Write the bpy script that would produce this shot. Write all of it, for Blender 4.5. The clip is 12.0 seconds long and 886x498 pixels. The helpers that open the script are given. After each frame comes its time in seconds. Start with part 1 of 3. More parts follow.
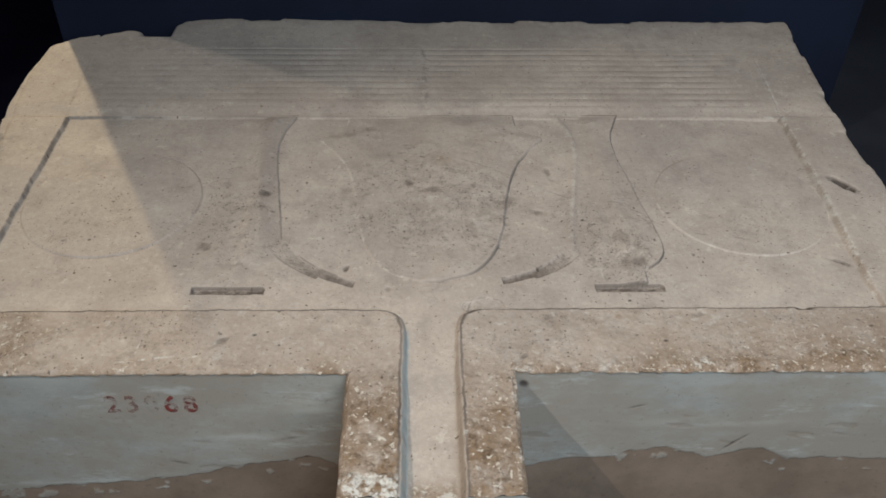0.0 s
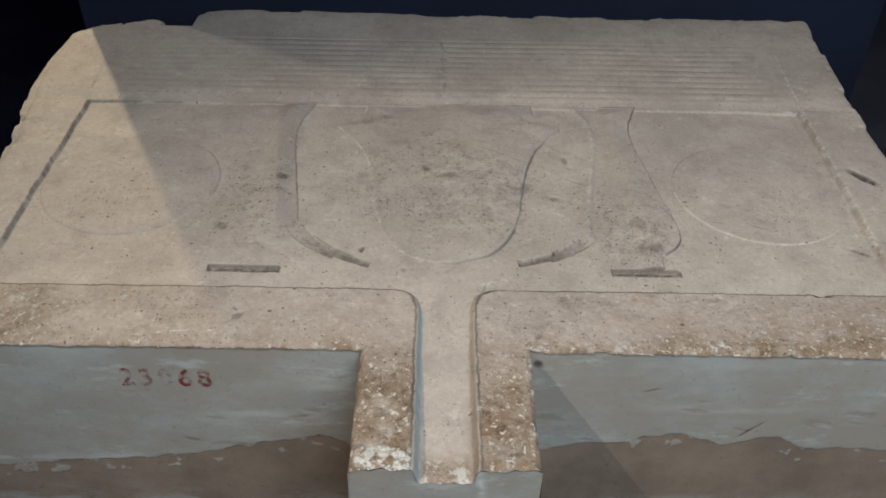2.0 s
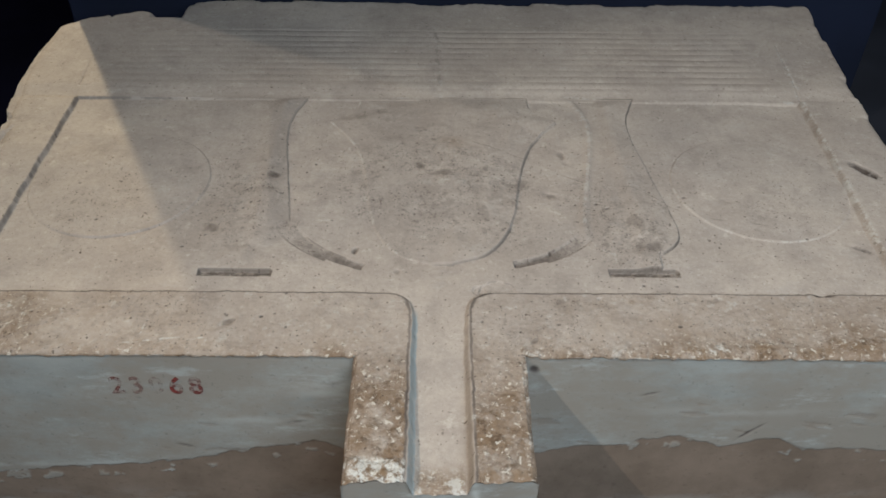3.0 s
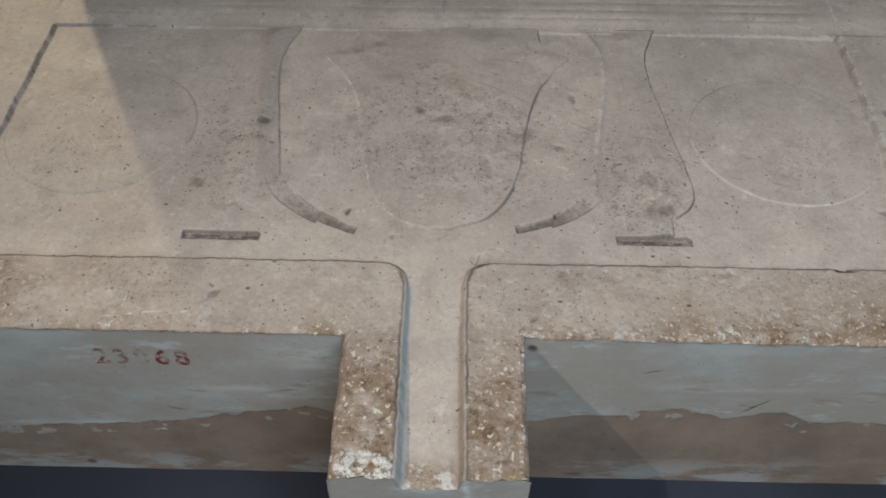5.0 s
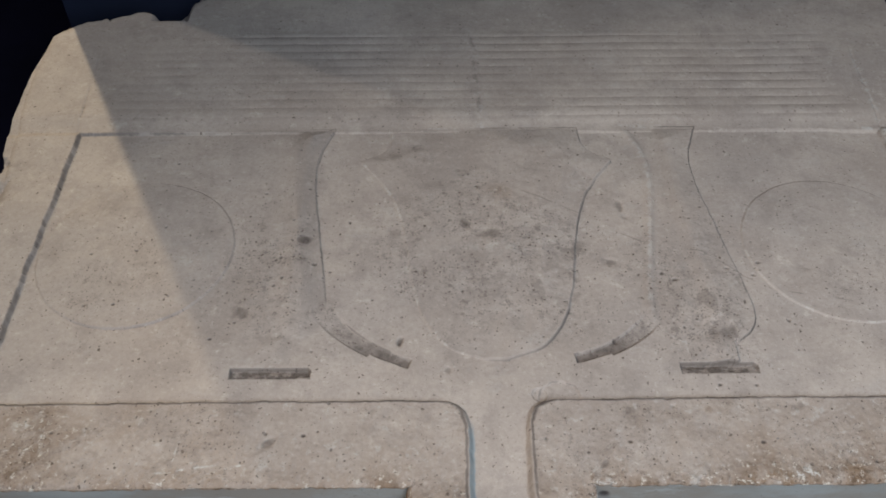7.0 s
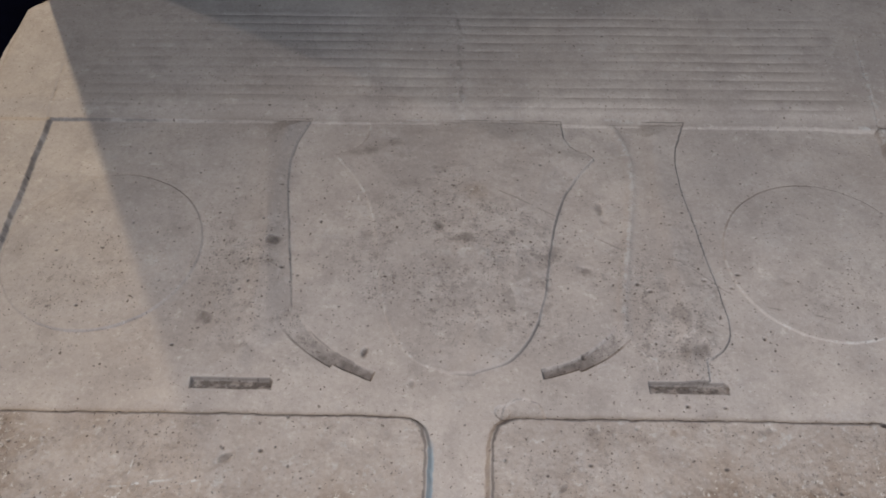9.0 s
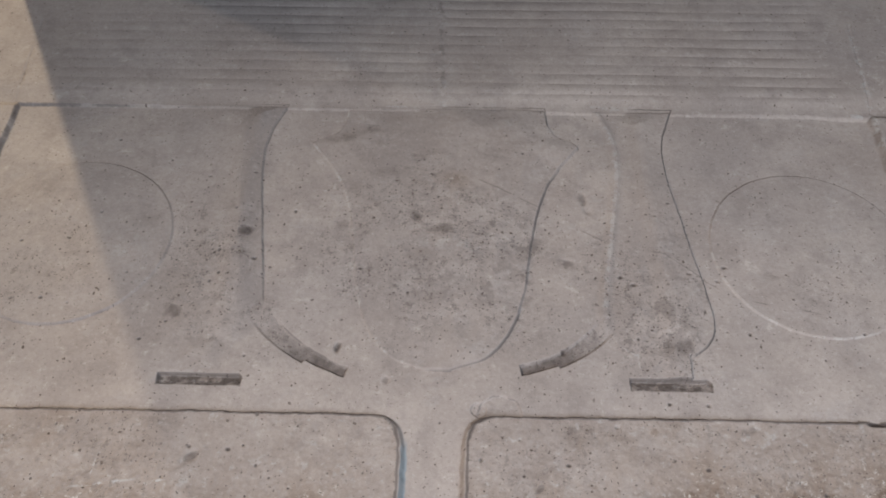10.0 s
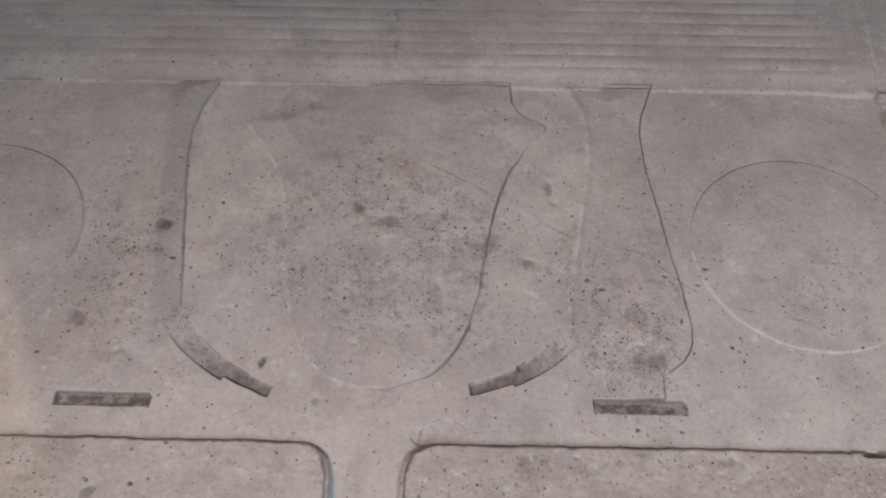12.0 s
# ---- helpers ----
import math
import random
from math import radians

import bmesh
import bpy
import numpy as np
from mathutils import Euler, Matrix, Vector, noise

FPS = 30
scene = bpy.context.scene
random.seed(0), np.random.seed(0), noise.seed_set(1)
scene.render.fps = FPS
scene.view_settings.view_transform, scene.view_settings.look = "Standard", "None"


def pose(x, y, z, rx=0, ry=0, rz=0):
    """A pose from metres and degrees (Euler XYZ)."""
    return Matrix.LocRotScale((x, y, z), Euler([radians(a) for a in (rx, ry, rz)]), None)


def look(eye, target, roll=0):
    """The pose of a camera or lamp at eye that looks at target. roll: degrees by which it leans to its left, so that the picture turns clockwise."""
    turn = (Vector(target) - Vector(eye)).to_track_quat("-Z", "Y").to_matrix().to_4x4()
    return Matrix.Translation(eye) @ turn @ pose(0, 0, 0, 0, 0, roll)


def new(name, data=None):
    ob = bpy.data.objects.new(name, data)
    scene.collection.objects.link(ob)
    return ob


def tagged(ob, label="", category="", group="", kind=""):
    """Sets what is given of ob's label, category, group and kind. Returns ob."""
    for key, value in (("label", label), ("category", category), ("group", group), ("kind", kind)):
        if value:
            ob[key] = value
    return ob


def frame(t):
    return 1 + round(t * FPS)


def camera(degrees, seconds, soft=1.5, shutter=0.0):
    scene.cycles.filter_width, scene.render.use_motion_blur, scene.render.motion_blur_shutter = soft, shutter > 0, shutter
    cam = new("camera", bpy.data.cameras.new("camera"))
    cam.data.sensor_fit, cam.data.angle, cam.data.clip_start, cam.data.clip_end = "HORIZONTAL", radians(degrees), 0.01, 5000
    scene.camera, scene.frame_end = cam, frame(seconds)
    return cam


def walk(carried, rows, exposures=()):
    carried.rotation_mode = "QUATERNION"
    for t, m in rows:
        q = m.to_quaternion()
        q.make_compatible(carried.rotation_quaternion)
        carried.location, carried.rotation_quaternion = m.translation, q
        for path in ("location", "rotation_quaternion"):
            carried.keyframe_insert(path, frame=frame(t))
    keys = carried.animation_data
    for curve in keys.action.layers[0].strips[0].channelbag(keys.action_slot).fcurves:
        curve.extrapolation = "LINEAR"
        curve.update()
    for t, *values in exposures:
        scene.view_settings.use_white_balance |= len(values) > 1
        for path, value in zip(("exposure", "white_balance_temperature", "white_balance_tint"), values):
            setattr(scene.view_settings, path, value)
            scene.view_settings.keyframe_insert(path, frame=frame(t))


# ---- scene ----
cam = camera(55.5, 12.0, soft=1.7)
PATH = [
    (0, (0.044, 0.059, 1.508), (0.107, 1.596, 0.231), 1.5),
    (0.5, (0.043, 0.052, 1.498), (0.098, 1.627, 0.267), 1.6),
    (1, (0.04, 0.032, 1.49), (0.087, 1.611, 0.264), 1.9),
    (1.5, (0.039, 0.033, 1.482), (0.081, 1.602, 0.242), 1.9),
    (2, (0.041, 0.037, 1.48), (0.073, 1.595, 0.227), 1.8),
    (2.5, (0.047, 0.047, 1.483), (0.081, 1.598, 0.221), 1.1),
    (3, (0.048, 0.066, 1.49), (0.079, 1.591, 0.196), 1.3),
    (3.5, (0.057, 0.08, 1.495), (0.082, 1.556, 0.146), 1.5),
    (3.7, (0.057, 0.085, 1.495), (0.084, 1.542, 0.125), 1.6),
    (5.3, (0.07, 0.195, 1.527), (0.059, 1.498, 0.009), 0.9),
    (5.5, (0.07, 0.21, 1.527), (0.075, 1.523, 0.019), 1.2),
    (6, (0.053, 0.244, 1.538), (0.051, 1.585, 0.055), -0.4),
    (6.5, (0.014, 0.264, 1.56), (0.047, 1.64, 0.109), 0.7),
    (7, (-0.003, 0.28, 1.577), (0.023, 1.619, 0.092), 0.6),
    (9, (0.045, 0.351, 1.607), (0.035, 1.576, 0.026), 0.7),
    (9.5, (0.051, 0.358, 1.599), (0.048, 1.572, 0.009), 1.3),
    (10, (0.066, 0.374, 1.59), (0.062, 1.57, -0.014), 1.1),
    (10.5, (0.08, 0.406, 1.577), (0.098, 1.596, -0.03), 1.4),
    (11, (0.089, 0.434, 1.553), (0.094, 1.58, -0.086), 1.4),
    (11.5, (0.102, 0.457, 1.537), (0.091, 1.588, -0.113), 1.1),
    (12, (0.119, 0.469, 1.53), (0.111, 1.578, -0.135), 1.0),
]
walk(cam, [(t, look(eye, target, roll)) for t, eye, target, roll in PATH],
     [(0, 0.12, 6500, 9), (3.5, 0.05, 6320, 8), (6.5, 0.0, 6140, 11), (9, -0.05, 6060, 15), (12, 0.0, 6080, 17)])

# ---- light ----
world = bpy.data.worlds.new("dim_gallery")
scene.world = world
world.use_nodes = True
world.node_tree.nodes["Background"].inputs["Color"].default_value = (0.30, 0.36, 0.5, 1)
world.node_tree.nodes["Background"].inputs["Strength"].default_value = 0.02


def spot(name, eye, target, watts, colour, cone, blend, radius):
    data = bpy.data.lights.new(name, "SPOT")
    data.energy, data.color, data.shadow_soft_size = watts, colour, radius
    data.spot_size, data.spot_blend = radians(cone), blend
    ob = new(name, data)
    ob.matrix_world = look(eye, target)
    return ob


KEY, WARM, COOL, SIDE = 210.0, 82.0, 34.0, 27.0
spot("key_spotlight", (-1.57, -0.50, 3.40), (0.27, 0.42, 0.88), KEY, (1.0, 0.875, 0.735), 36, 1.0, 0.02)
spot("warm_spotlight", (-0.955, 2.196, 2.35), (-0.46, 1.27, 0.88), WARM, (1.0, 0.83, 0.55), 38, 1.0, 0.010)
spot("west_spotlight", (-1.89, 2.19, 2.70), (0.0, 1.1, 0.88), SIDE * 1.5, (1.0, 0.86, 0.69), 60, 0.5, 0.02)
spot("east_spotlight", (2.24, 1.82, 2.70), (0.1, 1.1, 0.88), SIDE * 0.48, (1.0, 0.92, 0.82), 60, 0.5, 0.02)
# Unseen area lamp added as cool fill, hung well below the ceiling.
cool = bpy.data.lights.new("cool_fill_light", "AREA")
cool.energy, cool.color, cool.size = COOL, (0.82, 0.905, 0.98), 1.2
new("cool_fill_light", cool).matrix_world = look((0.52, -0.46, 2.18), (0.1, 0.7, 0.8))

# ---- materials ----


class Nodes:
    """A material's node tree with short ways to add and join nodes."""

    def __init__(self, name, rough=0.85):
        self.mat = bpy.data.materials.new(name)
        self.mat.use_nodes = True
        self.tree = self.mat.node_tree
        self.bsdf = self.tree.nodes["Principled BSDF"]
        self.bsdf.inputs["Roughness"].default_value = rough
        self.bsdf.inputs["Specular IOR Level"].default_value = 0.25
        self.coord = self.tree.nodes.new("ShaderNodeTexCoord").outputs["Object"]

    def put(self, socket, value):
        if hasattr(value, "is_output"):
            self.tree.links.new(value, socket)
        else:
            socket.default_value = value

    def noise(self, scale, detail=4.0, rough=0.6, stretch=None):
        n = self.tree.nodes.new("ShaderNodeTexNoise")
        n.inputs["Scale"].default_value, n.inputs["Detail"].default_value = scale, detail
        n.inputs["Roughness"].default_value = rough
        co = self.coord
        if stretch:
            m = self.tree.nodes.new("ShaderNodeMapping")
            m.inputs["Scale"].default_value = stretch
            self.tree.links.new(co, m.inputs["Vector"])
            co = m.outputs["Vector"]
        self.tree.links.new(co, n.inputs["Vector"])
        return n.outputs["Fac"]

    def attr(self, name):
        n = self.tree.nodes.new("ShaderNodeAttribute")
        n.attribute_name = name
        return n.outputs["Fac"]

    def ramp(self, fac, lo, hi, a=0.0, b=1.0):
        n = self.tree.nodes.new("ShaderNodeMapRange")
        n.interpolation_type = "SMOOTHSTEP"
        for key, v in (("Value", fac), ("From Min", lo), ("From Max", hi), ("To Min", a), ("To Max", b)):
            self.put(n.inputs[key], v)
        return n.outputs["Result"]

    def math(self, op, a, b):
        n = self.tree.nodes.new("ShaderNodeMath")
        n.operation = op
        self.put(n.inputs[0], a)
        self.put(n.inputs[1], b)
        return n.outputs[0]

    def mix(self, fac, a, b):
        n = self.tree.nodes.new("ShaderNodeMix")
        n.data_type = "RGBA"
        self.put(n.inputs[0], fac)
        self.put(n.inputs[6], (*a, 1) if isinstance(a, tuple) else a)
        self.put(n.inputs[7], (*b, 1) if isinstance(b, tuple) else b)
        return n.outputs[2]

    def bump(self, height, distance, strength=1.0, under=None):
        n = self.tree.nodes.new("ShaderNodeBump")
        n.inputs["Distance"].default_value, n.inputs["Strength"].default_value = distance, strength
        self.put(n.inputs["Height"], height)
        if under:
            self.put(n.inputs["Normal"], under)
        return n.outputs["Normal"]

    def done(self, colour, normal=None):
        self.put(self.bsdf.inputs["Base Color"], (*colour, 1) if isinstance(colour, tuple) else colour)
        if normal:
            self.put(self.bsdf.inputs["Normal"], normal)
        return self.mat


def limestone():
    """Pale limestone: cloudy buff and grey, gritty, pitted; dirty hollows, tan crust and limy white where they lie,
    with painted shade and light among them.
    """
    n = Nodes("limestone", 0.8)
    colour = n.mix(n.ramp(n.noise(7, 6, 0.68), 0.32, 0.68), (0.355, 0.30, 0.255), (0.465, 0.40, 0.34))
    colour = n.mix(n.ramp(n.noise(2.6, 4), 0.42, 0.66, 0.0, 0.5), colour, (0.36, 0.32, 0.29))
    colour = n.mix(n.ramp(n.noise(30, 8, 0.74), 0.48, 0.70, 0.0, 0.40), colour, (0.27, 0.225, 0.19))
    colour = n.mix(n.ramp(n.noise(48, 7, 0.75), 0.57, 0.70, 0.0, 0.6), colour, (0.58, 0.52, 0.45))
    # Grey patina of the figures, with painted shade on the left jar and disc.
    worn = n.math("MULTIPLY", n.attr("film_shade"), n.ramp(n.noise(16, 7, 0.7), 0.30, 0.62, 0.35, 0.75))
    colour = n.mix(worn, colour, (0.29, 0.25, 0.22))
    colour = n.mix(n.ramp(n.noise(17, 9, 0.72), 0.50, 0.66, 0.0, 0.50), colour, (0.275, 0.235, 0.205))
    colour = n.mix(n.ramp(n.noise(52, 8, 0.8), 0.555, 0.63, 0.0, 0.30), colour, (0.22, 0.185, 0.16))
    grime = n.math("MULTIPLY", n.attr("speck"), n.ramp(n.noise(75, 7, 0.8), 0.46, 0.66, 0.0, 0.55))
    colour = n.mix(grime, colour, (0.19, 0.165, 0.15))
    colour = n.mix(n.ramp(n.noise(330, 3, 0.6), 0.66, 0.74, 0.0, 0.5), colour, (0.15, 0.12, 0.10))
    gritty = n.math("MULTIPLY", n.ramp(n.attr("speck"), 0.08, 0.7), n.ramp(n.noise(85, 8, 0.8), 0.555, 0.60, 0.0, 0.55))
    colour = n.mix(gritty, colour, (0.135, 0.115, 0.10))
    colour = n.mix(n.ramp(n.noise(110, 7, 0.8), 0.60, 0.66, 0.0, 0.42), colour, (0.56, 0.51, 0.45))
    grain = n.noise(210, 7, 0.82)
    colour = n.mix(n.ramp(grain, 0.40, 0.52, 0.18, 0.0), colour, (0.20, 0.165, 0.14))
    colour = n.mix(n.ramp(grain, 0.55, 0.66, 0.0, 0.24), colour, (0.60, 0.55, 0.49))
    colour = n.mix(n.ramp(n.noise(26, 9, 0.8), 0.53, 0.64, 0.0, 0.30), colour, (0.53, 0.48, 0.43))
    crust = n.attr("crust")
    tan = n.math("MULTIPLY", crust, n.ramp(n.noise(44, 8, 0.75), 0.26, 0.60))
    colour = n.mix(tan, colour, (0.20, 0.132, 0.080))
    deep = n.math("MULTIPLY", n.ramp(crust, 0.35, 1.0), n.ramp(n.noise(90, 6, 0.75), 0.50, 0.64))
    colour = n.mix(n.math("MULTIPLY", deep, 0.8), colour, (0.095, 0.060, 0.036))
    fleck = n.math("MULTIPLY", n.ramp(crust, 0.12, 0.75), n.ramp(n.noise(150, 6, 0.75), 0.56, 0.62))
    colour = n.mix(n.math("MULTIPLY", fleck, 0.85), colour, (0.60, 0.55, 0.47))
    swirl = n.tree.nodes.new("ShaderNodeMixRGB")
    swirl.blend_type = "ADD"
    swirl.inputs[0].default_value = 0.004
    bend = n.tree.nodes.new("ShaderNodeTexNoise")
    bend.inputs["Scale"].default_value = 240
    n.tree.links.new(n.coord, bend.inputs["Vector"])
    n.tree.links.new(n.coord, swirl.inputs[1])
    n.tree.links.new(bend.outputs["Color"], swirl.inputs[2])
    holes = 0.0
    for scale, size, share, least in ((95, 0.09, 0.42, 0.035), (170, 0.12, 0.55, 0.05), (290, 0.16, 0.55, 0.06)):
        v = n.tree.nodes.new("ShaderNodeTexVoronoi")
        v.voronoi_dimensions = "2D"
        v.inputs["Scale"].default_value = scale
        n.tree.links.new(swirl.outputs[0], v.inputs["Vector"])
        split = n.tree.nodes.new("ShaderNodeSeparateColor")
        n.tree.links.new(v.outputs["Color"], split.inputs["Color"])
        there = n.math("LESS_THAN", split.outputs[0], n.math("MULTIPLY", n.math("ADD", n.attr("speck"), least), share))
        wide = n.math("ADD", n.math("MULTIPLY", split.outputs[1], size), 0.05)
        dot_mask = n.math("MULTIPLY", there, n.math("LESS_THAN", v.outputs["Distance"], wide))
        colour = n.mix(n.math("MULTIPLY", dot_mask, n.ramp(split.outputs[2], 0.0, 1.0, 0.25, 0.85)), colour, (0.088, 0.064, 0.048))
        holes = n.math("MAXIMUM", dot_mask, holes)
    # Real grime, plus shade painted along carved edges and basin walls.
    soil_shade = n.attr("dirt_shade")
    broken = n.ramp(n.math("ADD", soil_shade, n.math("MULTIPLY", n.math("SUBTRACT", n.noise(95, 8, 0.78), 0.5), 0.9)), 0.10, 0.30, 0.15, 1.15)
    colour = n.mix(n.math("MULTIPLY", soil_shade, broken), colour, (0.085, 0.068, 0.058))
    # White deposits, plus light painted on edges and a wall facing the key.
    lime_light = n.math("MULTIPLY", n.attr("lime_light"), n.ramp(n.noise(70, 8, 0.8), 0.48, 0.56, 0.0, 0.9))
    colour = n.mix(lime_light, colour, (0.58, 0.565, 0.52))
    painted = n.math("MULTIPLY", n.attr("paint"), n.ramp(n.noise(40, 6, 0.7), 0.30, 0.52, 0.45, 0.9))
    colour = n.mix(painted, colour, (0.285, 0.318, 0.318))
    rough = n.math("ADD", n.math("MULTIPLY", n.attr("crust"), 0.8), n.math("MULTIPLY", n.attr("speck"), 0.35))
    low = n.bump(n.noise(45, 6, 0.62), 0.0018, 0.5)
    low = n.bump(n.math("SUBTRACT", 1.0, holes), 0.0008, 0.7, low)
    return n.done(colour, n.bump(n.math("MULTIPLY", n.noise(190, 5, 0.7), n.math("ADD", rough, 0.28)), 0.0016, 0.9, low))


def painted_face():
    """Grey-blue paint coat in thin washes over brown stone; the coat's ragged lower edge is in the relief."""
    n = Nodes("grey_blue_paint", 0.75)
    wash = n.noise(8, 7, 0.68, (1.0, 1.0, 1.7))
    blue = n.mix(n.ramp(wash, 0.30, 0.60), (0.258, 0.268, 0.255), (0.335, 0.347, 0.331))
    blue = n.mix(n.ramp(n.noise(4.5, 8, 0.74, (1.0, 1.0, 1.8)), 0.37, 0.58, 0.0, 0.85), blue, (0.275, 0.245, 0.208))
    blue = n.mix(n.ramp(n.noise(11, 7, 0.7, (0.7, 1.0, 1.9)), 0.57, 0.68, 0.0, 0.6), blue, (0.43, 0.455, 0.445))
    brown = n.mix(n.ramp(n.noise(8, 6, 0.65), 0.34, 0.66), (0.17, 0.13, 0.10), (0.24, 0.185, 0.145))
    low = n.math("MULTIPLY", n.attr("splash"), n.ramp(n.noise(13, 6, 0.68, (0.6, 1, 1.6)), 0.46, 0.58))
    brown = n.mix(low, brown, (0.30, 0.295, 0.28))
    brown = n.mix(n.ramp(n.noise(140, 3), 0.58, 0.75, 0.0, 0.4), brown, (0.09, 0.07, 0.055))
    colour = n.mix(n.attr("coat"), brown, blue)
    colour = n.mix(n.ramp(n.noise(210, 3), 0.62, 0.72, 0.0, 0.35), colour, (0.12, 0.11, 0.10))
    colour = n.mix(n.attr("dirt_shade"), colour, (0.075, 0.06, 0.055))
    colour = n.mix(n.attr("lime_light"), colour, (0.50, 0.52, 0.50))
    low = n.bump(n.noise(34, 5, 0.6), 0.0015, 0.5)
    return n.done(colour, n.bump(n.noise(220, 4, 0.65), 0.0005, 0.6, low))


def raw_side():
    n = Nodes("brown_weathered_stone", 0.85)
    c = n.mix(n.ramp(n.noise(20, 6, 0.65), 0.35, 0.65), (0.20, 0.115, 0.065), (0.40, 0.29, 0.19))
    return n.done(c, n.bump(n.noise(70, 6, 0.7), 0.002, 0.7))


def navy(name, colour):
    n = Nodes(name, 0.7)
    other = tuple(0.7 * v for v in colour)
    c = n.mix(n.ramp(n.noise(3.5, 4), 0.35, 0.65), colour, other)
    return n.done(c, n.bump(n.noise(300, 2), 0.0005, 0.4))


def red_paint():
    """Red brush paint, mostly rubbed away."""
    n = Nodes("worn_red_paint", 0.7)
    n.done((0.21, 0.045, 0.040))
    n.coord = n.tree.nodes.new("ShaderNodeNewGeometry").outputs["Position"]
    clear = n.tree.nodes.new("ShaderNodeBsdfTransparent")
    mix = n.tree.nodes.new("ShaderNodeMixShader")
    n.put(mix.inputs[0], n.math("MULTIPLY", n.attr("kept"), n.ramp(n.noise(110, 4, 0.65), 0.44, 0.58, 0.10, 0.92)))
    n.tree.links.new(clear.outputs[0], mix.inputs[1])
    n.tree.links.new(n.bsdf.outputs[0], mix.inputs[2])
    n.tree.links.new(mix.outputs[0], n.tree.nodes["Material Output"].inputs["Surface"])
    return n.mat


STONE, PAINT, RAW, RED = limestone(), painted_face(), raw_side(), red_paint()
GREY_NAVY, SLATE = navy("grey_navy_paint", (0.026, 0.030, 0.043)), navy("slate_paint", (0.12, 0.135, 0.175))
NAVY, BLACK = navy("navy_paint", (0.009, 0.014, 0.034)), navy("dark_paint", (0.030, 0.026, 0.060))

# ---- noise and shape helpers, on arrays ----
LATTICE = np.random.RandomState(7).rand(256, 256)


def vnoise(x, y, cell, seed=0):
    """Smooth value noise, 0 to 1."""
    u, v = x / cell + 17.3 * seed + 61, y / cell + 9.7 * seed + 61
    i, j = np.floor(u).astype(int), np.floor(v).astype(int)
    f, g = u - i, v - j
    f, g = f * f * (3 - 2 * f), g * g * (3 - 2 * g)
    a, b = LATTICE[i % 256, j % 256], LATTICE[(i + 1) % 256, j % 256]
    c, d = LATTICE[i % 256, (j + 1) % 256], LATTICE[(i + 1) % 256, (j + 1) % 256]
    return (a * (1 - f) + b * f) * (1 - g) + (c * (1 - f) + d * f) * g


def fbm(x, y, cell, seed=0, octaves=4):
    return sum(vnoise(x, y, cell / 2**k, seed + 3 * k) / 2**k for k in range(octaves)) / (2 - 2 ** (1 - octaves))


def smooth(v, lo, hi):
    s = np.clip((v - lo) / (hi - lo), 0, 1)
    return s * s * (3 - 2 * s)


def smax(a, b, k):
    h = np.clip(k - np.abs(a - b), 0, None) / k
    return np.maximum(a, b) + h * h * k / 4


def profile(y, knots, soft=8):
    """Half-width at y of a turned shape, from (y, half-width) knots, rounded."""
    ys = np.linspace(knots[0][0], knots[-1][0], 400)
    w = np.interp(ys, [k[0] for k in knots], [k[1] for k in knots])
    pad = np.pad(w, soft, mode="edge")
    w = np.convolve(pad, np.ones(2 * soft + 1) / (2 * soft + 1), "valid")
    return np.interp(y, ys, w)


# ---- the slab's plan, in metres ----
FLOOR, RIM, BOTTOM = 0.878, 0.0065, 0.588
FRONT, BACK = 0.626, 1.436
SPOUT_X0, SPOUT_X1, SPOUT_Y = -0.0262, 0.1425, 0.4825
LOAF = [(0.761, 0.0000), (0.764, 0.0220), (0.770, 0.0420), (0.786, 0.0580), (0.804, 0.0700), (0.825, 0.0790), (0.859, 0.0870), (0.912, 0.0940), (0.952, 0.1010), (0.994, 0.1140), (1.025, 0.1320), (1.054, 0.1540), (1.059, 0.1480), (1.066, 0.1340), (1.073, 0.1255), (1.086, 0.1190), (1.132, 0.1160)]
JAR = [(0.781, 0.0240), (0.785, 0.0340), (0.794, 0.0450), (0.809, 0.0520), (0.826, 0.0540), (0.869, 0.0490), (0.909, 0.0420), (0.955, 0.0355), (1.005, 0.0280), (1.045, 0.0260), (1.075, 0.0300), (1.113, 0.0430), (1.135, 0.0500)]


def back_line(x):
    return 1.1125 + 0.009 * (x - 0.06)


def left_edge(y):
    n = 0.009 * (fbm(y, y * 0, 0.09, 4, 6) - 0.5) + 0.0012 * (vnoise(y, y * 0, 0.007, 5) - 0.5)
    return -0.507 - 0.037 * smooth(y, 0.90, 1.30) + n


def right_edge(y):
    n = 0.008 * (fbm(y, y * 0, 0.12, 8, 6) - 0.5) + 0.0010 * (vnoise(y, y * 0, 0.007, 9) - 0.5)
    return 0.640 + 0.018 * smooth(y, 0.7, 1.1) + 0.006 * np.exp(-(((y - 1.125) / 0.02) ** 2)) + 0.110 * np.clip(y - 1.118, 0, 1) + n


def front_edge(x):
    return FRONT - 0.0005 + 0.0016 * (fbm(x, x * 0, 0.05, 2) - 0.5) + 0.0009 * (vnoise(x, x * 0, 0.009, 3) - 0.5)


BACK_KNOTS = [(-0.56, 1.29), (-0.545, 1.315), (-0.526, 1.347), (-0.43, 1.383), (-0.392, 1.362), (-0.374, 1.405), (-0.345, 1.422), (-0.284, 1.431), (0.08, 1.428), (0.70, 1.436)]


